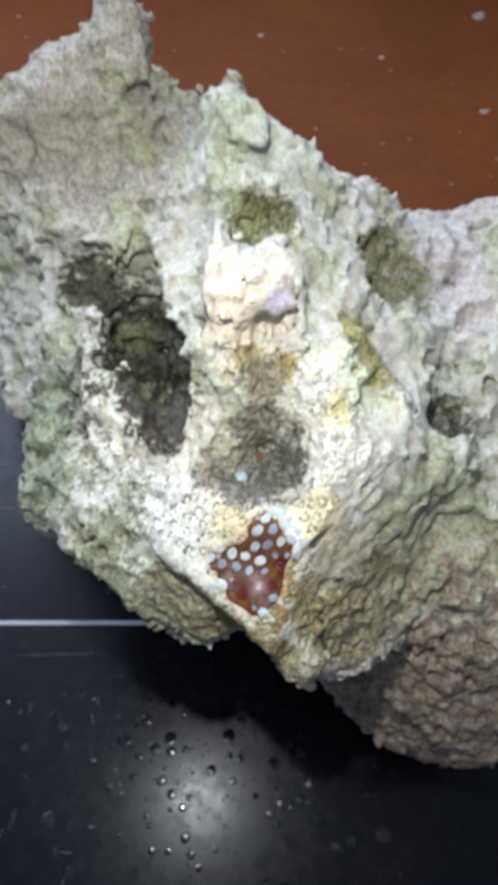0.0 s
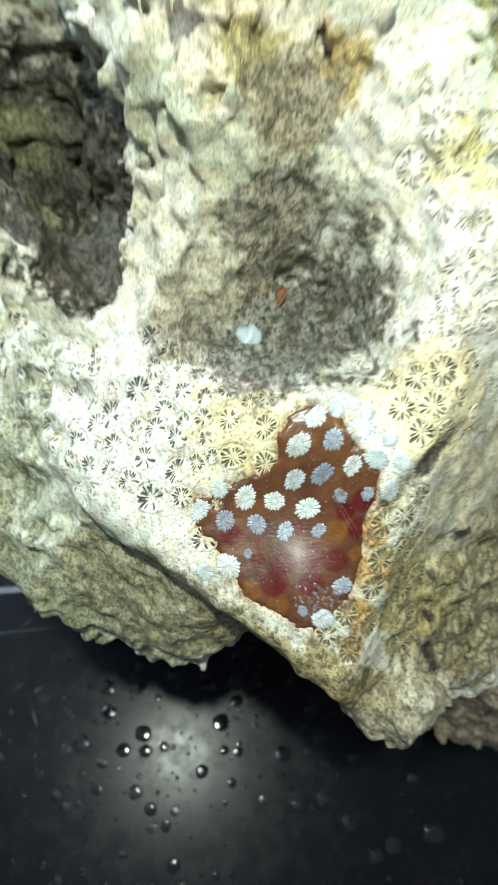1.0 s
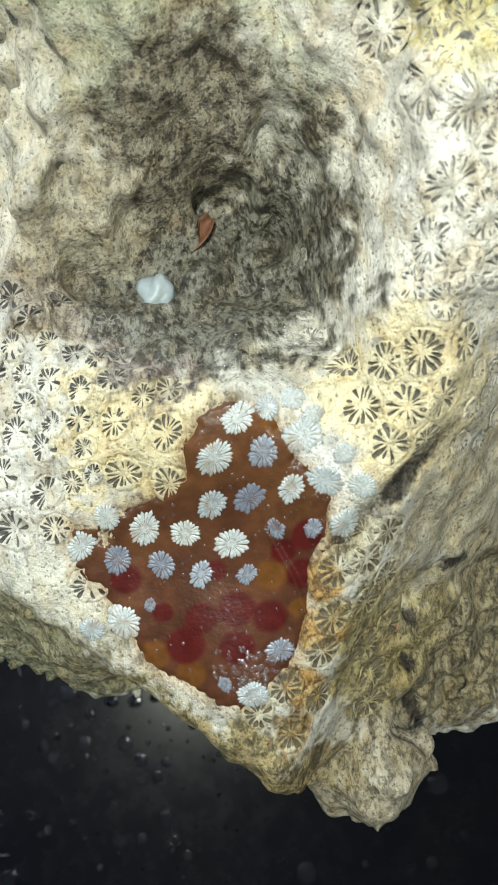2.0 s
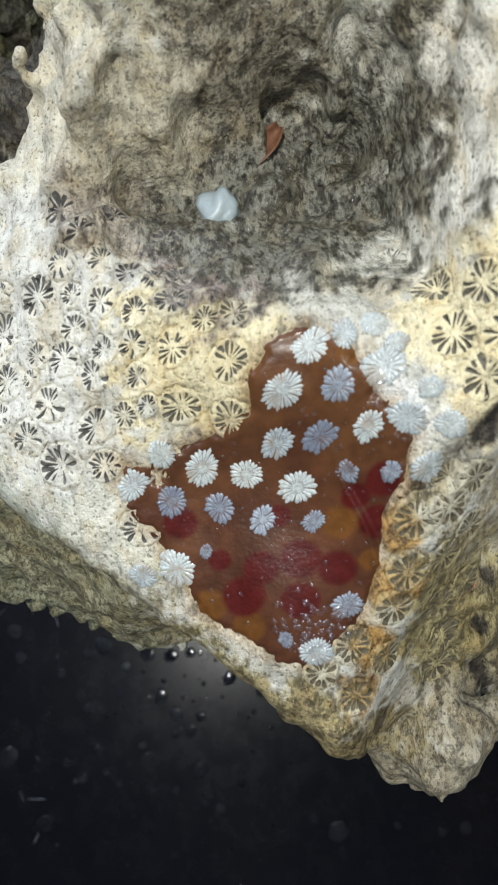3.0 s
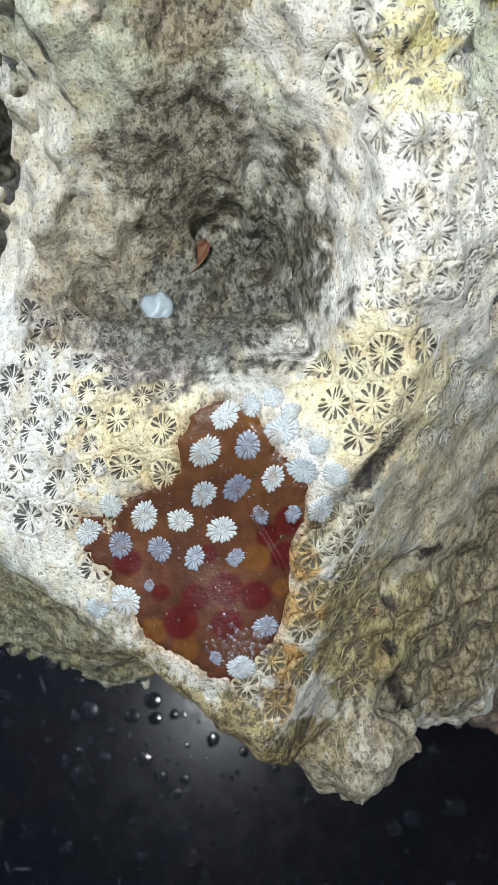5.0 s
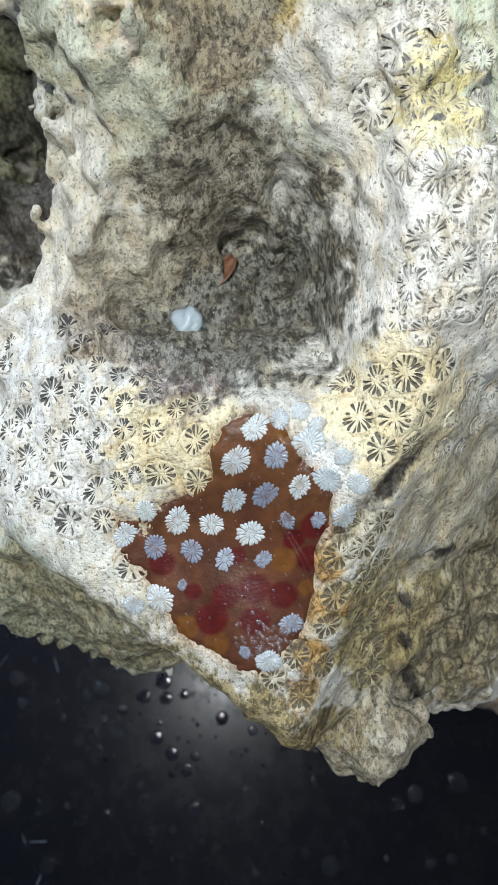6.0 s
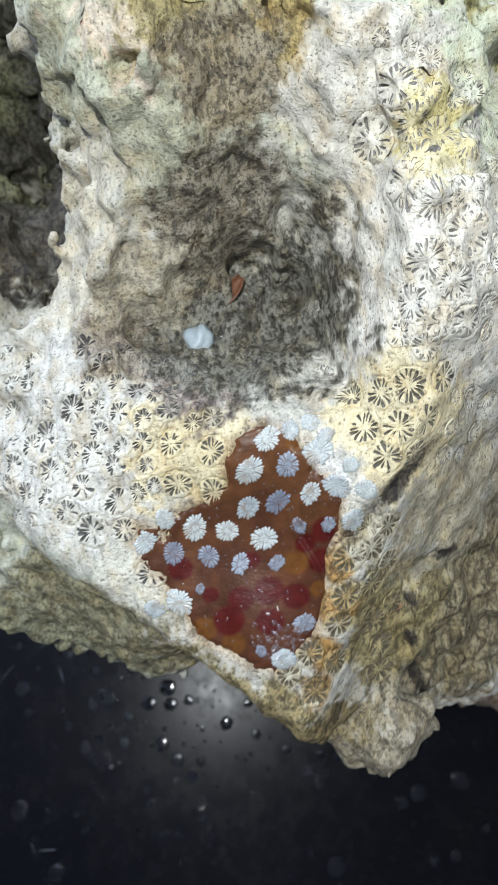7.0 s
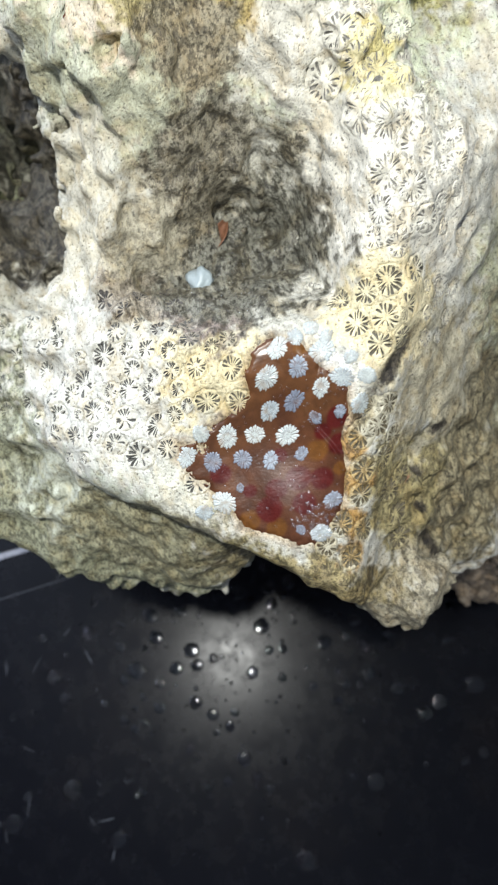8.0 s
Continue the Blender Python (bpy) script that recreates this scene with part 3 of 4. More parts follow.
# the colours of the stone's regions: place, reach, colour, wetness; cave and holes include painted shade
REGIONS = [
    ((-0.080, 0.200, 0.310), 0.060, (0.30, 0.34, 0.24), 0.1), ((-0.060, 0.390, 0.420), 0.090, (0.42, 0.39, 0.33), 0.0),
    ((0.026, 0.320, 0.450), 0.050, (0.52, 0.54, 0.46), 0.0), ((0.180, 0.330, 0.360), 0.090, (0.50, 0.46, 0.44), 0.0),
    ((0.126, 0.128, 0.332), 0.060, (0.42, 0.43, 0.30), 0.0), ((0.015, 0.185, 0.405), 0.030, (0.46, 0.47, 0.36), 0.1),
    ((0.064, 0.165, 0.412), 0.030, (0.62, 0.66, 0.50), 0.0), ((0.020, 0.200, 0.432), 0.028, (0.78, 0.68, 0.55), 0.0),
    ((0.037, 0.200, 0.441), 0.007, (0.50, 0.46, 0.56), 0.1), ((0.086, 0.203, 0.402), 0.022, (0.36, 0.34, 0.15), 0.1),
    # upper hole and hollow: darker olive tones add shade to the recesses
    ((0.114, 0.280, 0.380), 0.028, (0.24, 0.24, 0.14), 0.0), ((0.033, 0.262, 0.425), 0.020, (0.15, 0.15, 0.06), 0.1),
    ((0.160, 0.080, 0.190), 0.130, (0.34, 0.275, 0.215), 0.0), ((0.082, 0.090, 0.338), 0.036, (0.30, 0.265, 0.17), 0.2),
    ((0.056, 0.090, 0.350), 0.017, (0.36, 0.31, 0.16), 0.3), ((0.057, 0.061, 0.330), 0.015, (0.36, 0.33, 0.26), 0.1),
    ((-0.030, 0.110, 0.325), 0.052, (0.30, 0.31, 0.215), 0.2), ((0.012, 0.080, 0.336), 0.022, (0.30, 0.26, 0.15), 0.3), ((0.036, 0.070, 0.343), 0.013, (0.22, 0.18, 0.095), 0.4), ((-0.022, 0.110, 0.352), 0.026, (0.50, 0.52, 0.43), 0.1),
    # left coral field, toned down to stand in for weaker torch light there
    ((-0.008, 0.128, 0.370), 0.026, (0.61, 0.60, 0.54), 0.2), ((-0.050, 0.195, 0.360), 0.034, (0.72, 0.70, 0.59), 0.0),
    ((0.002, 0.170, 0.378), 0.020, (0.56, 0.53, 0.43), 0.1), ((0.061, 0.143, 0.400), 0.030, (0.74, 0.715, 0.63), 0.2), ((0.076, 0.108, 0.366), 0.019, (0.50, 0.46, 0.34), 0.1), ((0.054, 0.172, 0.414), 0.019, (0.72, 0.70, 0.62), 0.2),
    ((0.020, 0.122, 0.374), 0.013, (0.70, 0.62, 0.40), 0.5), ((0.056, 0.117, 0.386), 0.014, (0.72, 0.64, 0.42), 0.4),
    ((0.069, 0.160, 0.412), 0.009, (0.68, 0.60, 0.28), 0.2), ((0.041, 0.182, 0.415), 0.009, (0.45, 0.36, 0.16), 0.2),
    ((0.024, 0.190, 0.412), 0.009, (0.42, 0.36, 0.18), 0.2), ((0.008, 0.145, 0.372), 0.011, (0.36, 0.32, 0.26), 0.4),
    ((0.024, 0.135, 0.373), 0.011, (0.27, 0.23, 0.215), 0.7), ((0.034, 0.168, 0.388), 0.013, (0.25, 0.235, 0.19), 0.8), ((0.033, 0.182, 0.406), 0.010, (0.30, 0.27, 0.20), 0.5),
    ((0.036, 0.150, 0.374), 0.022, (0.20, 0.20, 0.175), 1.0), ((0.029, 0.164, 0.382), 0.014, (0.26, 0.24, 0.19), 0.9), ((0.046, 0.150, 0.386), 0.009, (0.20, 0.19, 0.16), 0.8),
    ((0.012, 0.158, 0.378), 0.010, (0.44, 0.41, 0.32), 0.4), ((0.000, 0.092, 0.350), 0.013, (0.38, 0.36, 0.27), 0.4), ((0.018, 0.080, 0.347), 0.012, (0.31, 0.27, 0.14), 0.4),
    ((0.033, 0.0745, 0.348), 0.010, (0.31, 0.26, 0.13), 0.5), ((0.050, 0.134, 0.392), 0.006, (0.19, 0.18, 0.15), 0.8),
    # cave, left cavity and right hole: near-black tones paint in their deep shade
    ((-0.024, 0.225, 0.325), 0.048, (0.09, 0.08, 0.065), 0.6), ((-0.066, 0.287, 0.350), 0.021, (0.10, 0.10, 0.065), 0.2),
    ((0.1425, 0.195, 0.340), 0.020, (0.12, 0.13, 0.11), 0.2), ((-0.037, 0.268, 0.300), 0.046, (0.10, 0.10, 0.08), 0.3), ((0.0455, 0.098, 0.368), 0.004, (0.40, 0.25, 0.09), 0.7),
    ((0.0440, 0.090, 0.364), 0.004, (0.40, 0.25, 0.09), 0.7), ((0.0420, 0.082, 0.360), 0.004, (0.40, 0.25, 0.09), 0.7),
    ((0.0400, 0.075, 0.356), 0.004, (0.40, 0.25, 0.09), 0.7), ((0.058, 0.090, 0.353), 0.0018, (0.50, 0.13, 0.09), 0.5),
    ((0.044, 0.160, 0.392), 0.009, (0.22, 0.21, 0.17), 0.7), ((0.022, 0.068, 0.334), 0.020, (0.30, 0.25, 0.14), 0.4), ((-0.010, 0.088, 0.336), 0.024, (0.31, 0.30, 0.20), 0.3),
    ((0.046, 0.064, 0.336), 0.010, (0.30, 0.25, 0.13), 0.4), ((0.056, 0.060, 0.326), 0.016, (0.35, 0.32, 0.24), 0.2),
    # more painted shade inside the cave
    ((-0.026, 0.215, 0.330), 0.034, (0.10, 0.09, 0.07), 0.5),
    ((0.047, 0.113, 0.377), 0.006, (0.76, 0.76, 0.72), 0.9), ((0.006, 0.101, 0.362), 0.007, (0.64, 0.63, 0.54), 0.6),
]


def regions(p):
    coarse, middle, small = grad_noise(p, 45, 11), grad_noise(p, 130, 13), grad_noise(p, 380, 14) + 0.8 * grad_noise(p, 900, 15)
    col = np.ones((len(p), 4), np.float32) * np.array((0.55, 0.54, 0.475, 0.0), np.float32)
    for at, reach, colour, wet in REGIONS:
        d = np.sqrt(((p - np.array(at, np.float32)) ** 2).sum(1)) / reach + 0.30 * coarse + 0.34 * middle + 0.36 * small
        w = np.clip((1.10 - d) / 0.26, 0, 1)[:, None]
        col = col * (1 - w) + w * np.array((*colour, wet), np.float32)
    # cracks are tinted dark as well as carved, to paint in their shade
    for start, end, r in CRACKS:
        w = np.clip((r * 1.25 - rod(p, start, end, 0.0)) / 0.0006, 0, 1)[:, None]
        col = col * (1 - w) + w * np.array((0.07, 0.06, 0.045, 0.2), np.float32)
    # brown staining round the agate
    w = (0.55 * np.clip((depth_in(p[:, 0], p[:, 1], AGATE_EDGE) + 0.0022 + 0.0012 * small) / 0.0022, 0, 1) * (p[:, 2] > 0.345))[:, None]
    col = col * (1 - w) + w * np.array((0.40, 0.25, 0.10, 0.8), np.float32)
    # thin growth of algae over the upper, weathered parts
    green = np.clip(grad_noise(p, 30, 21) * 1.6 - 0.15, 0, 0.55)[:, None] * np.clip((p[:, 1:2] - 0.18) / 0.05, 0, 1)
    col[:, :3] = col[:, :3] * (1 - green) + green * np.array((0.40, 0.43, 0.24), np.float32)
    return col


def tint(me, colours):
    layer = me.color_attributes.new("tone", "FLOAT_COLOR", "POINT")
    layer.data.foreach_set("color", np.ascontiguousarray(colours, np.float32).ravel())


# the skin: fine round the broken face, coarser over the rest, the two lapping by a little
NEAR_LO, NEAR_HI = np.array((-0.034, 0.040, 0.272), np.float32), np.array((0.092, 0.192, 0.446), np.float32)


def inner(v, f, grow):
    mid = v[f].mean(1)
    return ((mid > NEAR_LO - grow) & (mid < NEAR_HI + grow)).all(1)


verts, faces = surface(stone_field, (-0.22, -0.02, -0.01), (0.33, 0.50, 0.485), 0.0021)
faces = faces[~inner(verts, faces, 0.0)]
fine, fine_faces = surface(stone_field, NEAR_LO - 0.004, NEAR_HI + 0.004, 0.00085)
fine_faces = fine_faces[inner(fine, fine_faces, 0.0015)]
mark = np.arange(len(fine))
for _ in range(60):
    low_mark = np.repeat(mark[fine_faces].min(1), 4)
    after = mark.copy()
    np.minimum.at(after, fine_faces.ravel(), low_mark)
    after = after[after]
    if (after == mark).all():
        break
    mark = after
fine_faces = fine_faces[np.bincount(mark, minlength=len(fine))[mark[fine_faces[:, 0]]] > 400]
faces = np.concatenate([faces, fine_faces + len(verts)])
verts = np.concatenate([verts, fine])
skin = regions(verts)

cups = []
for kind, rows in (("pale", LEFT_CALICES), ("stained", STAINED_CALICES), ("white", RIGHT_CALICES), ("yellow", YELLOW_CALICES), ("brown", FLANK_CALICES)):
    cups += [(kind, x, y, r) for x, y, r in rows]
# further calices on the ridge beside the cave, a loose honeycomb
rng = random.Random(4)
for i in range(8):
    for j in range(6):
        x, y = -0.012 - 0.0072 * i + rng.uniform(-1, 1) * 0.0013, 0.116 + 0.0066 * j + 0.0065 * i + (i % 2) * 0.0032 + rng.uniform(-1, 1) * 0.0013
        if y > 0.118 and x < -0.0125 and y < 0.15 + 0.75 * (-x - 0.012) + 0.012:
            cups.append(("ridge", x, y, rng.uniform(0.0017, 0.0026)))
# between the listed cups the colony goes on, cup beside cup
for kind, cx, cy, wide, high, tries in (("white", 0.064, 0.144, 0.019, 0.032, 1400), ("pale", 0.002, 0.124, 0.024, 0.014, 200)):
    for _ in range(tries):
        x, y, r = cx + rng.uniform(-wide, wide), cy + rng.uniform(-high, high), rng.uniform(0.0012, 0.0026)
        if kind == "white" and x < 0.0475:
            continue
        if ((x - cx) / wide) ** 2 + ((y - cy) / high) ** 2 > 1 or (kind == "pale" and inside(np.array([x]), np.array([y]), AGATE_EDGE)[0]):
            continue
        others = [(q[1], q[2], q[3]) for q in cups] + WHITE_FLOWERS
        if all((x - a) ** 2 + (y - b) ** 2 > (0.90 * (r + q)) ** 2 for a, b, q in others):
            cups.append((kind, x, y, r))
spots = settle([(c[1], c[2]) for c in cups])
ways = normals(spots)
# none on the steep walls of the hollow
stand = [i for i, c in enumerate(cups) if c[0] not in ("white", "stained") or ways[i, 2] > (0.44 if c[1] > 0.0545 else 0.60)]
cups, spots, ways = [cups[i] for i in stand], spots[stand], ways[stand]

near = np.where((verts[:, 1] < 0.25) & (verts[:, 2] > 0.31))[0]
push = np.zeros(len(near), np.float32)
for (kind, x, y, r), c in zip(cups, spots):
    away = np.sqrt(((verts[near] - c) ** 2).sum(1))
    push = np.maximum(push, np.where(away < r * 1.0, 0.0017, 0.0))
ag = np.where(verts[near, 2] > 0.345, depth_in(verts[near, 0], verts[near, 1], AGATE_EDGE), -1.0)
push = np.maximum(push, 0.0016 * np.clip(ag / 0.0014, 0, 1))
lower = near[push > 0]
verts[lower] -= normals(verts[lower]) * push[push > 0][:, None]

rock = new("coral_rock")
tagged(rock, "pale weathered fossil coral rock with a wet red agate patch", "rock")
body = mesh_of("body", verts, faces, [STONE])
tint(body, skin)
part("body", body, rock)


CUP = {"pale": ((15, 17, 18), 0.0016, 1.20), "ridge": ((14, 15, 17), 0.0016, 1.20), "stained": ((9, 10, 12), 0.0014, 1.15), "white": ((18, 20, 22, 24), 0.0010, 0.95), "brown": ((11, 13, 14), 0.0010, 1.05),
       "yellow": ((13, 15, 16), 0.0013, 1.0)}


def calyx(kind, c, n, r):
    """A coral cup: teardrop slots of uneven length between radial septa; on the ridge they open to one side."""
    counts, depth, fat = CUP[kind]
    count = rng.choice(counts)
    up = Vector(n)
    a = up.orthogonal().normalized()
    b = up.cross(a)
    turn, oval, lean = rng.uniform(0, 6.28), rng.uniform(0.84, 1.0), rng.uniform(0, 6.28)
    open_to = Vector((-0.62, 0.75, 0.0)) if kind in ("pale", "ridge", "stained") else Vector((0, 0, 0))
    rings = (0.09, 0.22, 0.38, 0.54, 0.70, 0.84, 0.95, 1.06, 1.26)
    slots = []
    for i in range(count):
        t = (i + 0.5) / count * 2 * math.pi + turn
        side = (a * math.cos(t) + b * math.sin(t)).dot(open_to)
        shut = side < -0.25 and rng.random() < 0.75 or rng.random() < 0.07
        first = rng.choice((1, 1, 2) if kind != "white" else (2, 2, 3, 4)) + (1 if i % 2 and count > 12 else 0)
        slots.append((first, 99 if shut else rng.choice((5, 6, 6, 7)), fat * rng.uniform(0.45, 1.0), rng.uniform(0.55, 1.0)))
    flat, drop = [], []
    for k, q in enumerate(rings):
        for i in range(count):
            first, last, wide, deep = slots[i]
            inside_slot = last < 99 and first <= k <= last
            u = (k - first) / max(1, last - first) if inside_slot else 0
            share = wide * (0.30 + 0.55 * math.sin(math.pi * (0.12 + 0.76 * u))) if inside_slot else 0.30
            for s, low in ((0.0, 0), (0.3, 1), (0.7, 1), (1.0, 0)):
                t = (i + 0.5 + (s - 0.5) * min(0.92, share)) / count * 2 * math.pi + turn + 0.06 * math.sin(2.3 * i + 0.8 * k)
                rr = r * q * (1 + 0.07 * math.sin(2 * t + lean) + (0.09 * math.sin(7.3 * i + turn * 3) if 1 < k < 7 else 0))
                flat.append(Vector(c) + (a * math.cos(t) + b * math.sin(t) * oval) * rr)
                h = 0.00005 - (0.00022 * (1 - q) if k < 6 else 0)
                if k == 8:
                    h = -0.0006
                elif inside_slot and low and first < k < last:
                    h = -depth * deep * (0.5 + 0.5 * u)
                drop.append(h)
    pts = np.array(flat, np.float32)
    nn = np.repeat(np.array([n], np.float32), len(pts), 0)
    pts = onto(pts, nn, 3) + nn * np.array(drop, np.float32)[:, None]
    m = count * 4
    quads, which = [], []
    for k in range(len(rings) - 1):
        for i in range(m):
            j = (i + 1) % m
            quads.append((k * m + i, (k + 1) * m + i, (k + 1) * m + j, k * m + j))
            first, last = slots[i // 4][:2]
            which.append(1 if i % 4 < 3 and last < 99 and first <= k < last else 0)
    quads.append(tuple(range(m)))
    which.append(0)
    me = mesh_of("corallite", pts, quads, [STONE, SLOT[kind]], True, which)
    lighter = regions(pts)
    mixin = 0.25 if kind != "brown" else 0.4
    lighter[:, :3] = lighter[:, :3] * (1 - mixin) + mixin * np.array(SEPTA[kind], np.float32)
    tint(me, lighter)
    return me


for (kind, x, y, r), c, n in zip(cups, spots, ways):
    part("corallite", calyx(kind, c, n, r), rock)

# ---- the agate -----------------------------------------------------------------
step = 0.00032
gx, gy = np.meshgrid(np.arange(0.004, 0.051, step), np.arange(0.076, 0.1265, step), indexing="ij")
flatp = np.stack([gx.ravel(), gy.ravel(), np.zeros(gx.size)], 1).astype(np.float32)
wob = flatp[:, :2] + 0.0016 * np.stack([grad_noise(flatp, 300, 31), grad_noise(flatp, 300, 32)], 1) + 0.0008 * np.stack([grad_noise(flatp, 900, 33), grad_noise(flatp, 900, 34)], 1)
within = depth_in(wob[:, 0], wob[:, 1], AGATE_EDGE)
keep = within > -0.0012
face_way = np.array((-0.22, -0.40, 0.89), np.float32)
face_way /= np.linalg.norm(face_way)
top = settle(flatp[:, :2])
top = top + face_way * (-0.0007 + 0.0009 * np.clip((within + 0.0008) / 0.0016, 0, 1)).astype(np.float32)[:, None]
# the fracture: the sliver beyond it sits a little lower
split = (flatp[:, 0] - 0.0377) * 0.939 + (flatp[:, 1] - 0.1070) * 0.343 + 0.0005 * grad_noise(flatp, 260, 35)
sunk = np.clip(split / 0.0004, 0, 1) * np.clip((0.1085 - flatp[:, 1]) / 0.003, 0, 1)
ridge = np.exp(-(split / 0.0003) ** 2) * np.clip((0.1080 - flatp[:, 1]) / 0.002, 0, 1)
top = top - face_way * (0.0007 * sunk - 0.00022 * ridge).astype(np.float32)[:, None]
num = -np.ones(len(top), int)
ny = gx.shape[1]
quads = []
ki = keep.reshape(gx.shape)
for i in range(gx.shape[0] - 1):
    for j in range(ny - 1):
        if ki[i, j] and ki[i + 1, j] and ki[i, j + 1] and ki[i + 1, j + 1]:
            quads.append((i * ny + j, (i + 1) * ny + j, (i + 1) * ny + j + 1, i * ny + j + 1))
used = np.unique(np.array(quads))
num[used] = np.arange(len(used))
quads = num[np.array(quads)]
tops = top[used]
# turn the rim down so that the sheet is a solid slice
edges = {}
for q in quads:
    for k in range(4):
        e = (int(q[k]), int(q[(k + 1) % 4]))
        edges[e] = edges.get(e, 0) + 1
rim = [e for e in edges if (e[1], e[0]) not in edges]
low = tops - face_way * np.float32(0.0018)
solid = [tuple(q) for q in quads] + [(e[1], e[0], e[0] + len(tops), e[1] + len(tops)) for e in rim]
agate = mesh_of("agate_patch", np.concatenate([tops, low]), solid, [AGATE])
c = np.ones((len(tops), 4), np.float32)
f1, f2, f3 = grad_noise(tops, 120, 41), grad_noise(tops, 300, 42), grad_noise(tops, 60, 43)
base = np.array((0.072, 0.027, 0.0125), np.float32)[None] * (1 + 0.45 * f1 + 0.25 * f2)[:, None]
grey = np.clip((tops[:, 1:2] - 0.100) / 0.02 + f1[:, None] * 0.8, 0, 0.6)
base = base * (1 - grey) + grey * np.array((0.105, 0.046, 0.016), np.float32)
for rows, colour, strength in ((OCHRE_SPOTS, (0.13, 0.052, 0.008), 0.6), (RED_SPOTS, (0.060, 0.006, 0.005), 0.95)):
    for x, y, r in rows:
        d = np.sqrt((tops[:, 0] - x) ** 2 + ((tops[:, 1] - y) * 1.12) ** 2) / r + 0.08 * f2
        w = (np.clip((1.18 - d) / 0.28, 0, 1) * strength)[:, None]
        base = base * (1 - w) + w * np.array(colour, np.float32)
c[:, :3] = np.clip(base, 0, 1)
tint(agate, np.concatenate([c, c]))
agate_ob = part("agate_patch", agate, rock, "polished translucent red-brown agate, wet and glossy")


def star(c, n, r, mat, count):
    """A fossil coral star in the agate: a disc of rounded petals round a small hub."""
    up = Vector(n)
    a = up.orthogonal().normalized()
    b = up.cross(a)
    pts, quads, hs = [], [], []
    turn, oval = rng.uniform(0, 6.28), rng.uniform(0.82, 1.0)
    lean = rng.uniform(0, 6.28)
    spin = [(i + rng.uniform(-0.14, 0.14)) / count * 2 * math.pi + turn for i in range(count)]
    put = lambda t, d, h: (pts.append(Vector(c) + (a * math.cos(t) + b * math.sin(t) * oval) * d), hs.append(h))  # noqa: E731
    put(0, 0, 0.00030)
    for i in range(count):
        half_way = spin[i] - math.pi / count
        put(half_way, r * 0.30, 0.00016)
        put(spin[i], r * 0.30, 0.00036)
    for i in range(count):
        e0, m0, e1 = 1 + 2 * i, 2 + 2 * i, 1 + (2 * i + 2) % (2 * count)
        quads += [(0, e0, m0), (0, m0, e1)]
        reach = r * rng.uniform(0.88, 1.10) * (1 + 0.10 * math.sin(2 * spin[i] + lean))
        row = (e0, m0, e1)
        for q, wide, h in ((0.60, 0.97, 0.00034), (0.84, 0.95, 0.00032), (0.97, 0.84, 0.00020), (1.03, 0.50, 0.00002)):
            first = len(pts)
            for s in (-1, 0, 1):
                put(spin[i] + s * wide * math.pi / count, reach * q, h - (0.00013 if s else 0.0))
            new_row = (first, first + 1, first + 2)
            quads += [(row[0], new_row[0], new_row[1], row[1]), (row[1], new_row[1], new_row[2], row[2])]
            row = new_row
    p = np.array(pts, np.float32)
    nn = np.repeat(np.array([n], np.float32), len(p), 0)
    p = onto(p, nn, 3) + nn * np.array(hs, np.float32)[:, None]
    return mesh_of("coral_star", p, quads, [mat])


for rows, mat, counts in ((WHITE_FLOWERS, STAR_WHITE, (19, 21, 23, 26)), (BLUE_FLOWERS, STAR_BLUE, (15, 17, 20))):
    for (x, y, r), c in zip(rows, settle([(x, y) for x, y, r in rows])):
        part("coral_star", star(c, face_way, r, mat, rng.choice(counts)), agate_ob)

# ---- small things ---------------------------------------------------------------
def pebble(name, at, radii, seed, mat, bits=3):
    bm = bmesh.new()
    bmesh.ops.create_icosphere(bm, subdivisions=bits, radius=1)
    for v in bm.verts:
        k = 1 + 0.55 * noise.noise(v.co * 1.3 + Vector((seed, 0, 0))) + 0.16 * noise.noise(v.co * 3.6 + Vector((0, seed, 0)))
        v.co = Vector((v.co.x * radii[0], v.co.y * radii[1], v.co.z * radii[2])) * k
    me = bpy.data.meshes.new(name)
    bm.to_mesh(me)
    bm.free()
    me.materials.append(mat)
    me.polygons.foreach_set("use_smooth", [True] * len(me.polygons))
    ob = new(name, me)
    ob.matrix_world = pose(*at)
    return ob


spot = settle([(0.0242, 0.1470), (0.0321, 0.1590)])
white = pebble("pebble", (*spot[0][:2], spot[0][2] + 0.0010), (0.0031, 0.0033, 0.0022), 3.3, PEBBLE)
tagged(white, "small angular white stone chip resting in the wet hollow", "pebble")

rows_, cols_ = 9, 7
leaf = []
for i in range(rows_):
    u = i / (rows_ - 1)
    for j in range(cols_):
        v = j / (cols_ - 1) * 2 - 1
        w = 0.0018 * math.sin(math.pi * (0.12 + 0.8 * u)) ** 0.7
        leaf.append((v * w, (u - 0.5) * 0.0072, 0.0016 * (v * v) + 0.0007 * math.sin(5 * u) + 0.0005))
lf = [(i * cols_ + j, i * cols_ + j + 1, (i + 1) * cols_ + j + 1, (i + 1) * cols_ + j) for i in range(rows_ - 1) for j in range(cols_ - 1)]
lo = [(x, y, z - 0.00025) for x, y, z in leaf]
k = len(leaf)
border = [i for i in range(cols_)] + [i * cols_ + cols_ - 1 for i in range(1, rows_)] + [(rows_ - 1) * cols_ + j for j in range(cols_ - 2, -1, -1)] + [i * cols_ for i in range(rows_ - 2, 0, -1)]
sides = [(border[i], border[i] + k, border[(i + 1) % len(border)] + k, border[(i + 1) % len(border)]) for i in range(len(border))]
me = mesh_of("leaf_scrap", leaf + lo, lf + [tuple(x + k for x in reversed(f)) for f in lf] + sides, [LEAF])
scrap = new("leaf_scrap", me)
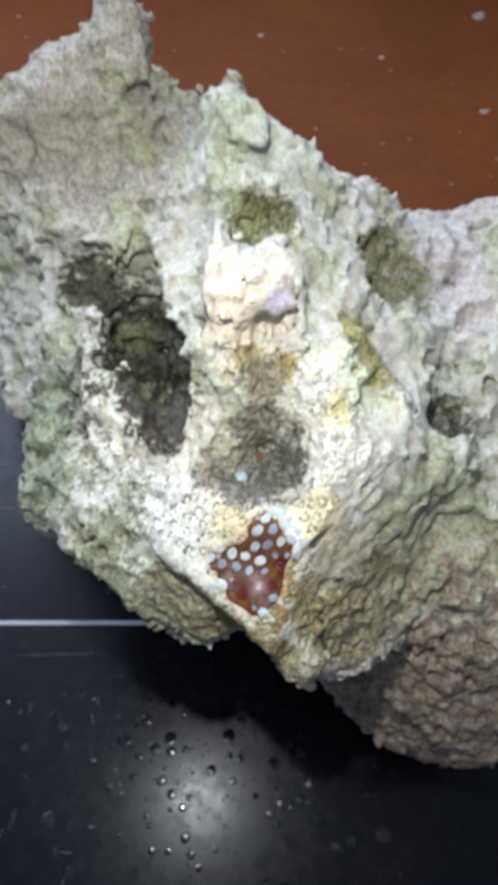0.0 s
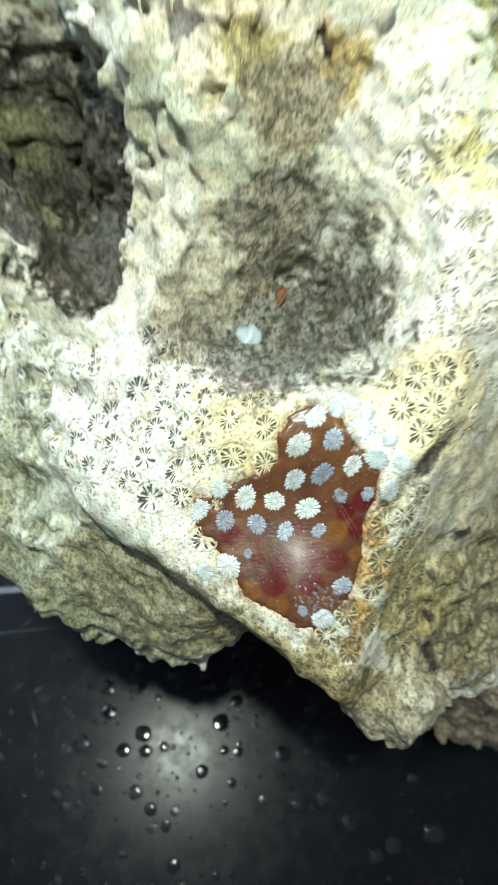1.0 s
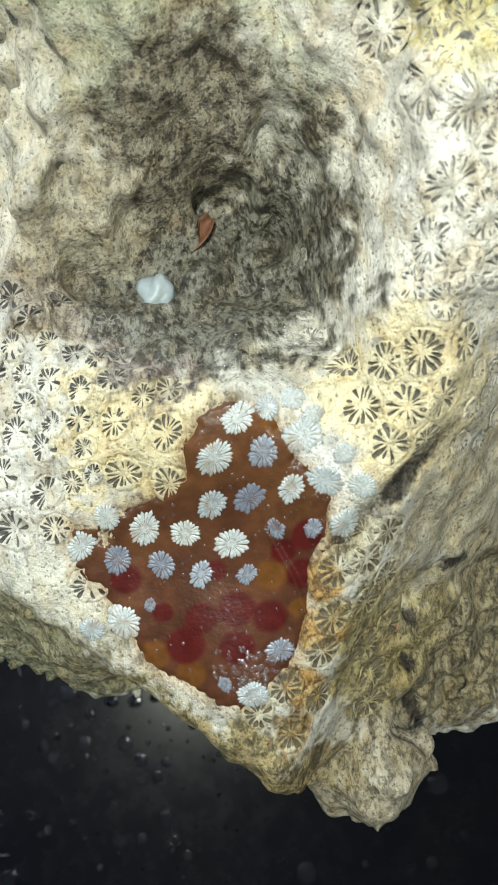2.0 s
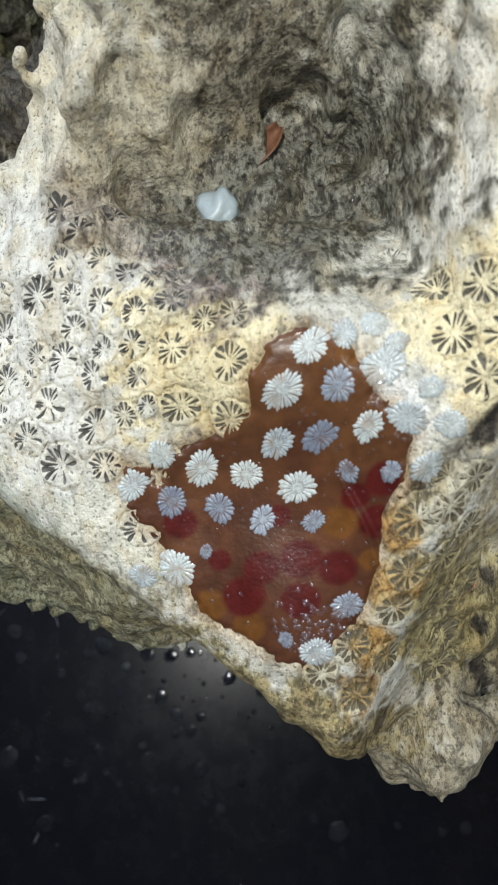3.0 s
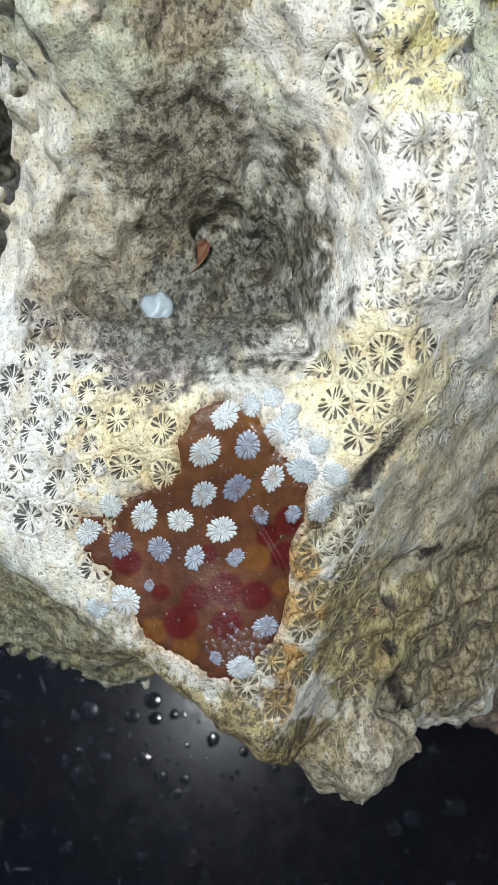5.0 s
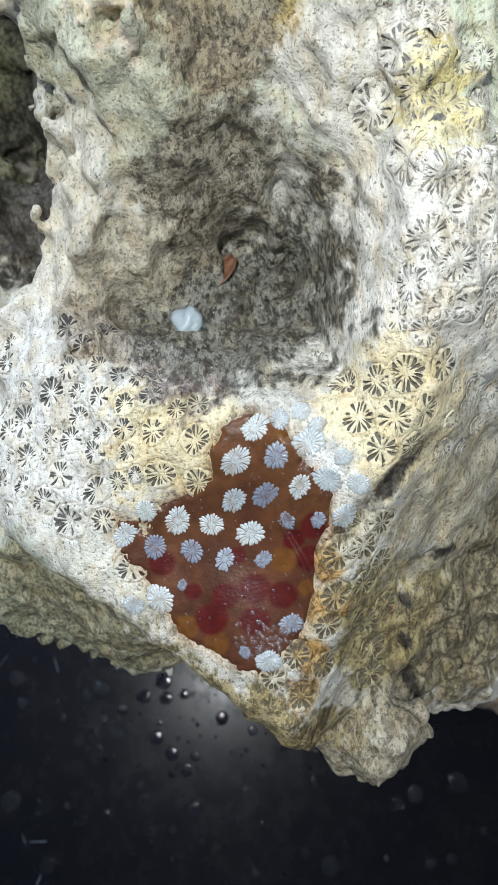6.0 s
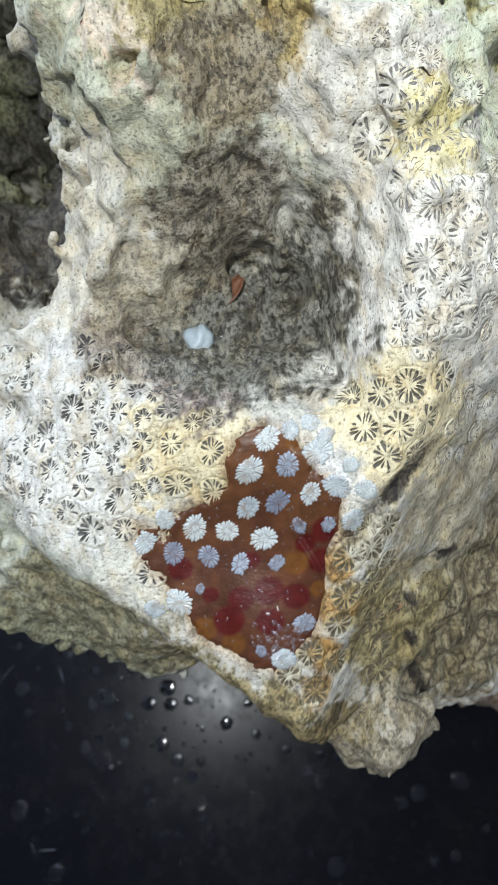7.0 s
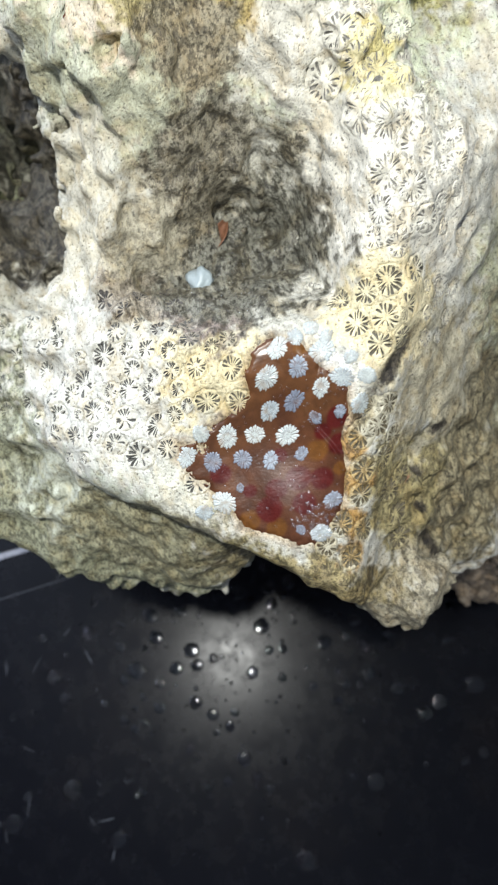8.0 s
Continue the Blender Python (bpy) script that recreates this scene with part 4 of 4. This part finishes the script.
scrap.matrix_world = pose(spot[1][0], spot[1][1], spot[1][2] + 0.0004, 18, 8, -38)
tagged(scrap, "curled brown dry leaf scrap in the wet hollow", "leaf")


def domes(name, centres, ways, radii, heights, mat, seg=10):
    """Many small water domes in one mesh."""
    vs, fs = [], []
    for c, n, r, h in zip(centres, ways, radii, heights):
        up = Vector(n).normalized()
        a = up.orthogonal().normalized()
        b = up.cross(a)
        o = len(vs)
        wob_ = [1 + 0.12 * rng.uniform(-1, 1) for _ in range(seg)]
        for q, z in ((1.0, -0.05), (0.93, 0.36), (0.72, 0.70), (0.40, 0.93)):
            for i in range(seg):
                t = 2 * math.pi * i / seg
                vs.append(Vector(c) + (a * math.cos(t) + b * math.sin(t)) * r * q * wob_[i] + up * h * z)
        vs.append(Vector(c) + up * h)
        for k in range(3):
            for i in range(seg):
                j = (i + 1) % seg
                fs.append((o + k * seg + i, o + k * seg + j, o + (k + 1) * seg + j, o + (k + 1) * seg + i))
        for i in range(seg):
            fs.append((o + 3 * seg + i, o + 3 * seg + (i + 1) % seg, o + 4 * seg))
    ob = new(name, mesh_of(name, vs, fs, [mat]))
    return ob


# beads of water on the agate and in the hollow
seeds = []
while len(seeds) < 150:
    x, y = rng.uniform(0.012, 0.050), rng.uniform(0.078, 0.124)
    if inside(np.array([x]), np.array([y]), AGATE_EDGE)[0]:
        seeds.append((x, y, rng.uniform(0.00015, 0.00042)))
for _ in range(110):
    seeds.append((0.0345 + rng.gauss(0, 0.0024), 0.0840 + rng.gauss(0, 0.0022), rng.uniform(0.0002, 0.0006)))
for _ in range(130):
    seeds.append((0.0455 + rng.gauss(0, 0.0030), 0.1135 + rng.gauss(0, 0.0035), rng.uniform(0.00015, 0.0004)))
for _ in range(260):
    seeds.append((0.034 + rng.gauss(0, 0.006), 0.150 + rng.gauss(0, 0.007), rng.uniform(0.00015, 0.0004)))
sp = settle([(x, y) for x, y, r in seeds])
sn = normals(sp)
beads = domes("water_beads", sp + sn * np.float32(0.00025), sn, [s[2] for s in seeds], [s[2] * 0.38 for s in seeds], BEAD, 8)
tagged(beads, "tiny clear water beads on the wet agate", "water", kind="stuff")

# drops on the floor, thickest in front of the stone
drops = []
while len(drops) < 280:
    x, y = rng.gauss(0.005, 0.075), rng.gauss(0.055, 0.055)
    r = 0.0009 + 0.0052 * rng.random() ** 2.6
    if all((x - a) ** 2 + (y - b) ** 2 > (r + q) ** 2 * 1.1 for a, b, q in drops):
        drops.append((x, y, r))
pool = domes("water_drops", [(x, y, 0.0001) for x, y, r in drops], [(0, 0, 1)] * len(drops), [r for *_, r in drops], [0.00008 + r * rng.uniform(0.03, 0.09) for *_, r in drops], WATER, 14)
tagged(pool, "clear water drops scattered over the black floor", "water", kind="stuff")


def slivers(name, rows, mat, z):
    vs, fs = [], []
    for x, y, length, width, turn in rows:
        c_, s_ = math.cos(turn), math.sin(turn)
        o = len(vs)
        for u, v in ((-1, -0.3), (-0.4, -1), (0.5, -0.8), (1, 0.1), (0.4, 0.9), (-0.5, 1)):
            for dz in (0, 0.00012):
                vs.append((x + (u * length * c_ - v * width * s_) / 2, y + (u * length * s_ + v * width * c_) / 2, z + dz))
        fs.append(tuple(o + 1 + 2 * i for i in range(6)))
        for i in range(6):
            j = (i + 1) % 6
            fs.append((o + 2 * i, o + 2 * j, o + 2 * j + 1, o + 2 * i + 1))
    return new(name, mesh_of(name, vs, fs, [mat], False))


# three long faint lines, then short random scratches
marks = [(-0.20, 0.300, 0.11, 0.0009, 0.01), (-0.22, 0.352, 0.13, 0.0012, 0.0), (-0.13, 0.150, 0.10, 0.0005, 0.02)]
marks += [(rng.uniform(-0.26, -0.09), rng.uniform(-0.04, 0.35), rng.uniform(0.003, 0.016), rng.uniform(0.0002, 0.0007), rng.uniform(0, 3.1)) for _ in range(36)]
scratch = slivers("floor_marks", marks, SCRATCH, 0.00002)
tagged(scratch, "pale fine scratches, long faint lines and grit on the black floor", "scratches", kind="stuff")
chips = [(0.470, 1.268, 0.034, 0.018, 0.9), (0.429, 0.996, 0.016, 0.010, 0.2), (0.0, 0.93, 0.035, 0.006, 2.1), (0.01, 1.00, 0.012, 0.006, 1.0), (0.08, 1.18, 0.013, 0.010, 0.9), (0.28, 1.13, 0.012, 0.008, 0.5)]
chips += [(rng.uniform(-0.4, 0.6), rng.uniform(0.7, 1.4), rng.uniform(0.002, 0.007), rng.uniform(0.002, 0.004), rng.uniform(0, 3.1)) for _ in range(60)]
flakes = slivers("paint_chips", chips, SCRATCH2, -0.00398)
tagged(flakes, "pale grey chips and dust specks on the red floor", "chips", kind="stuff")
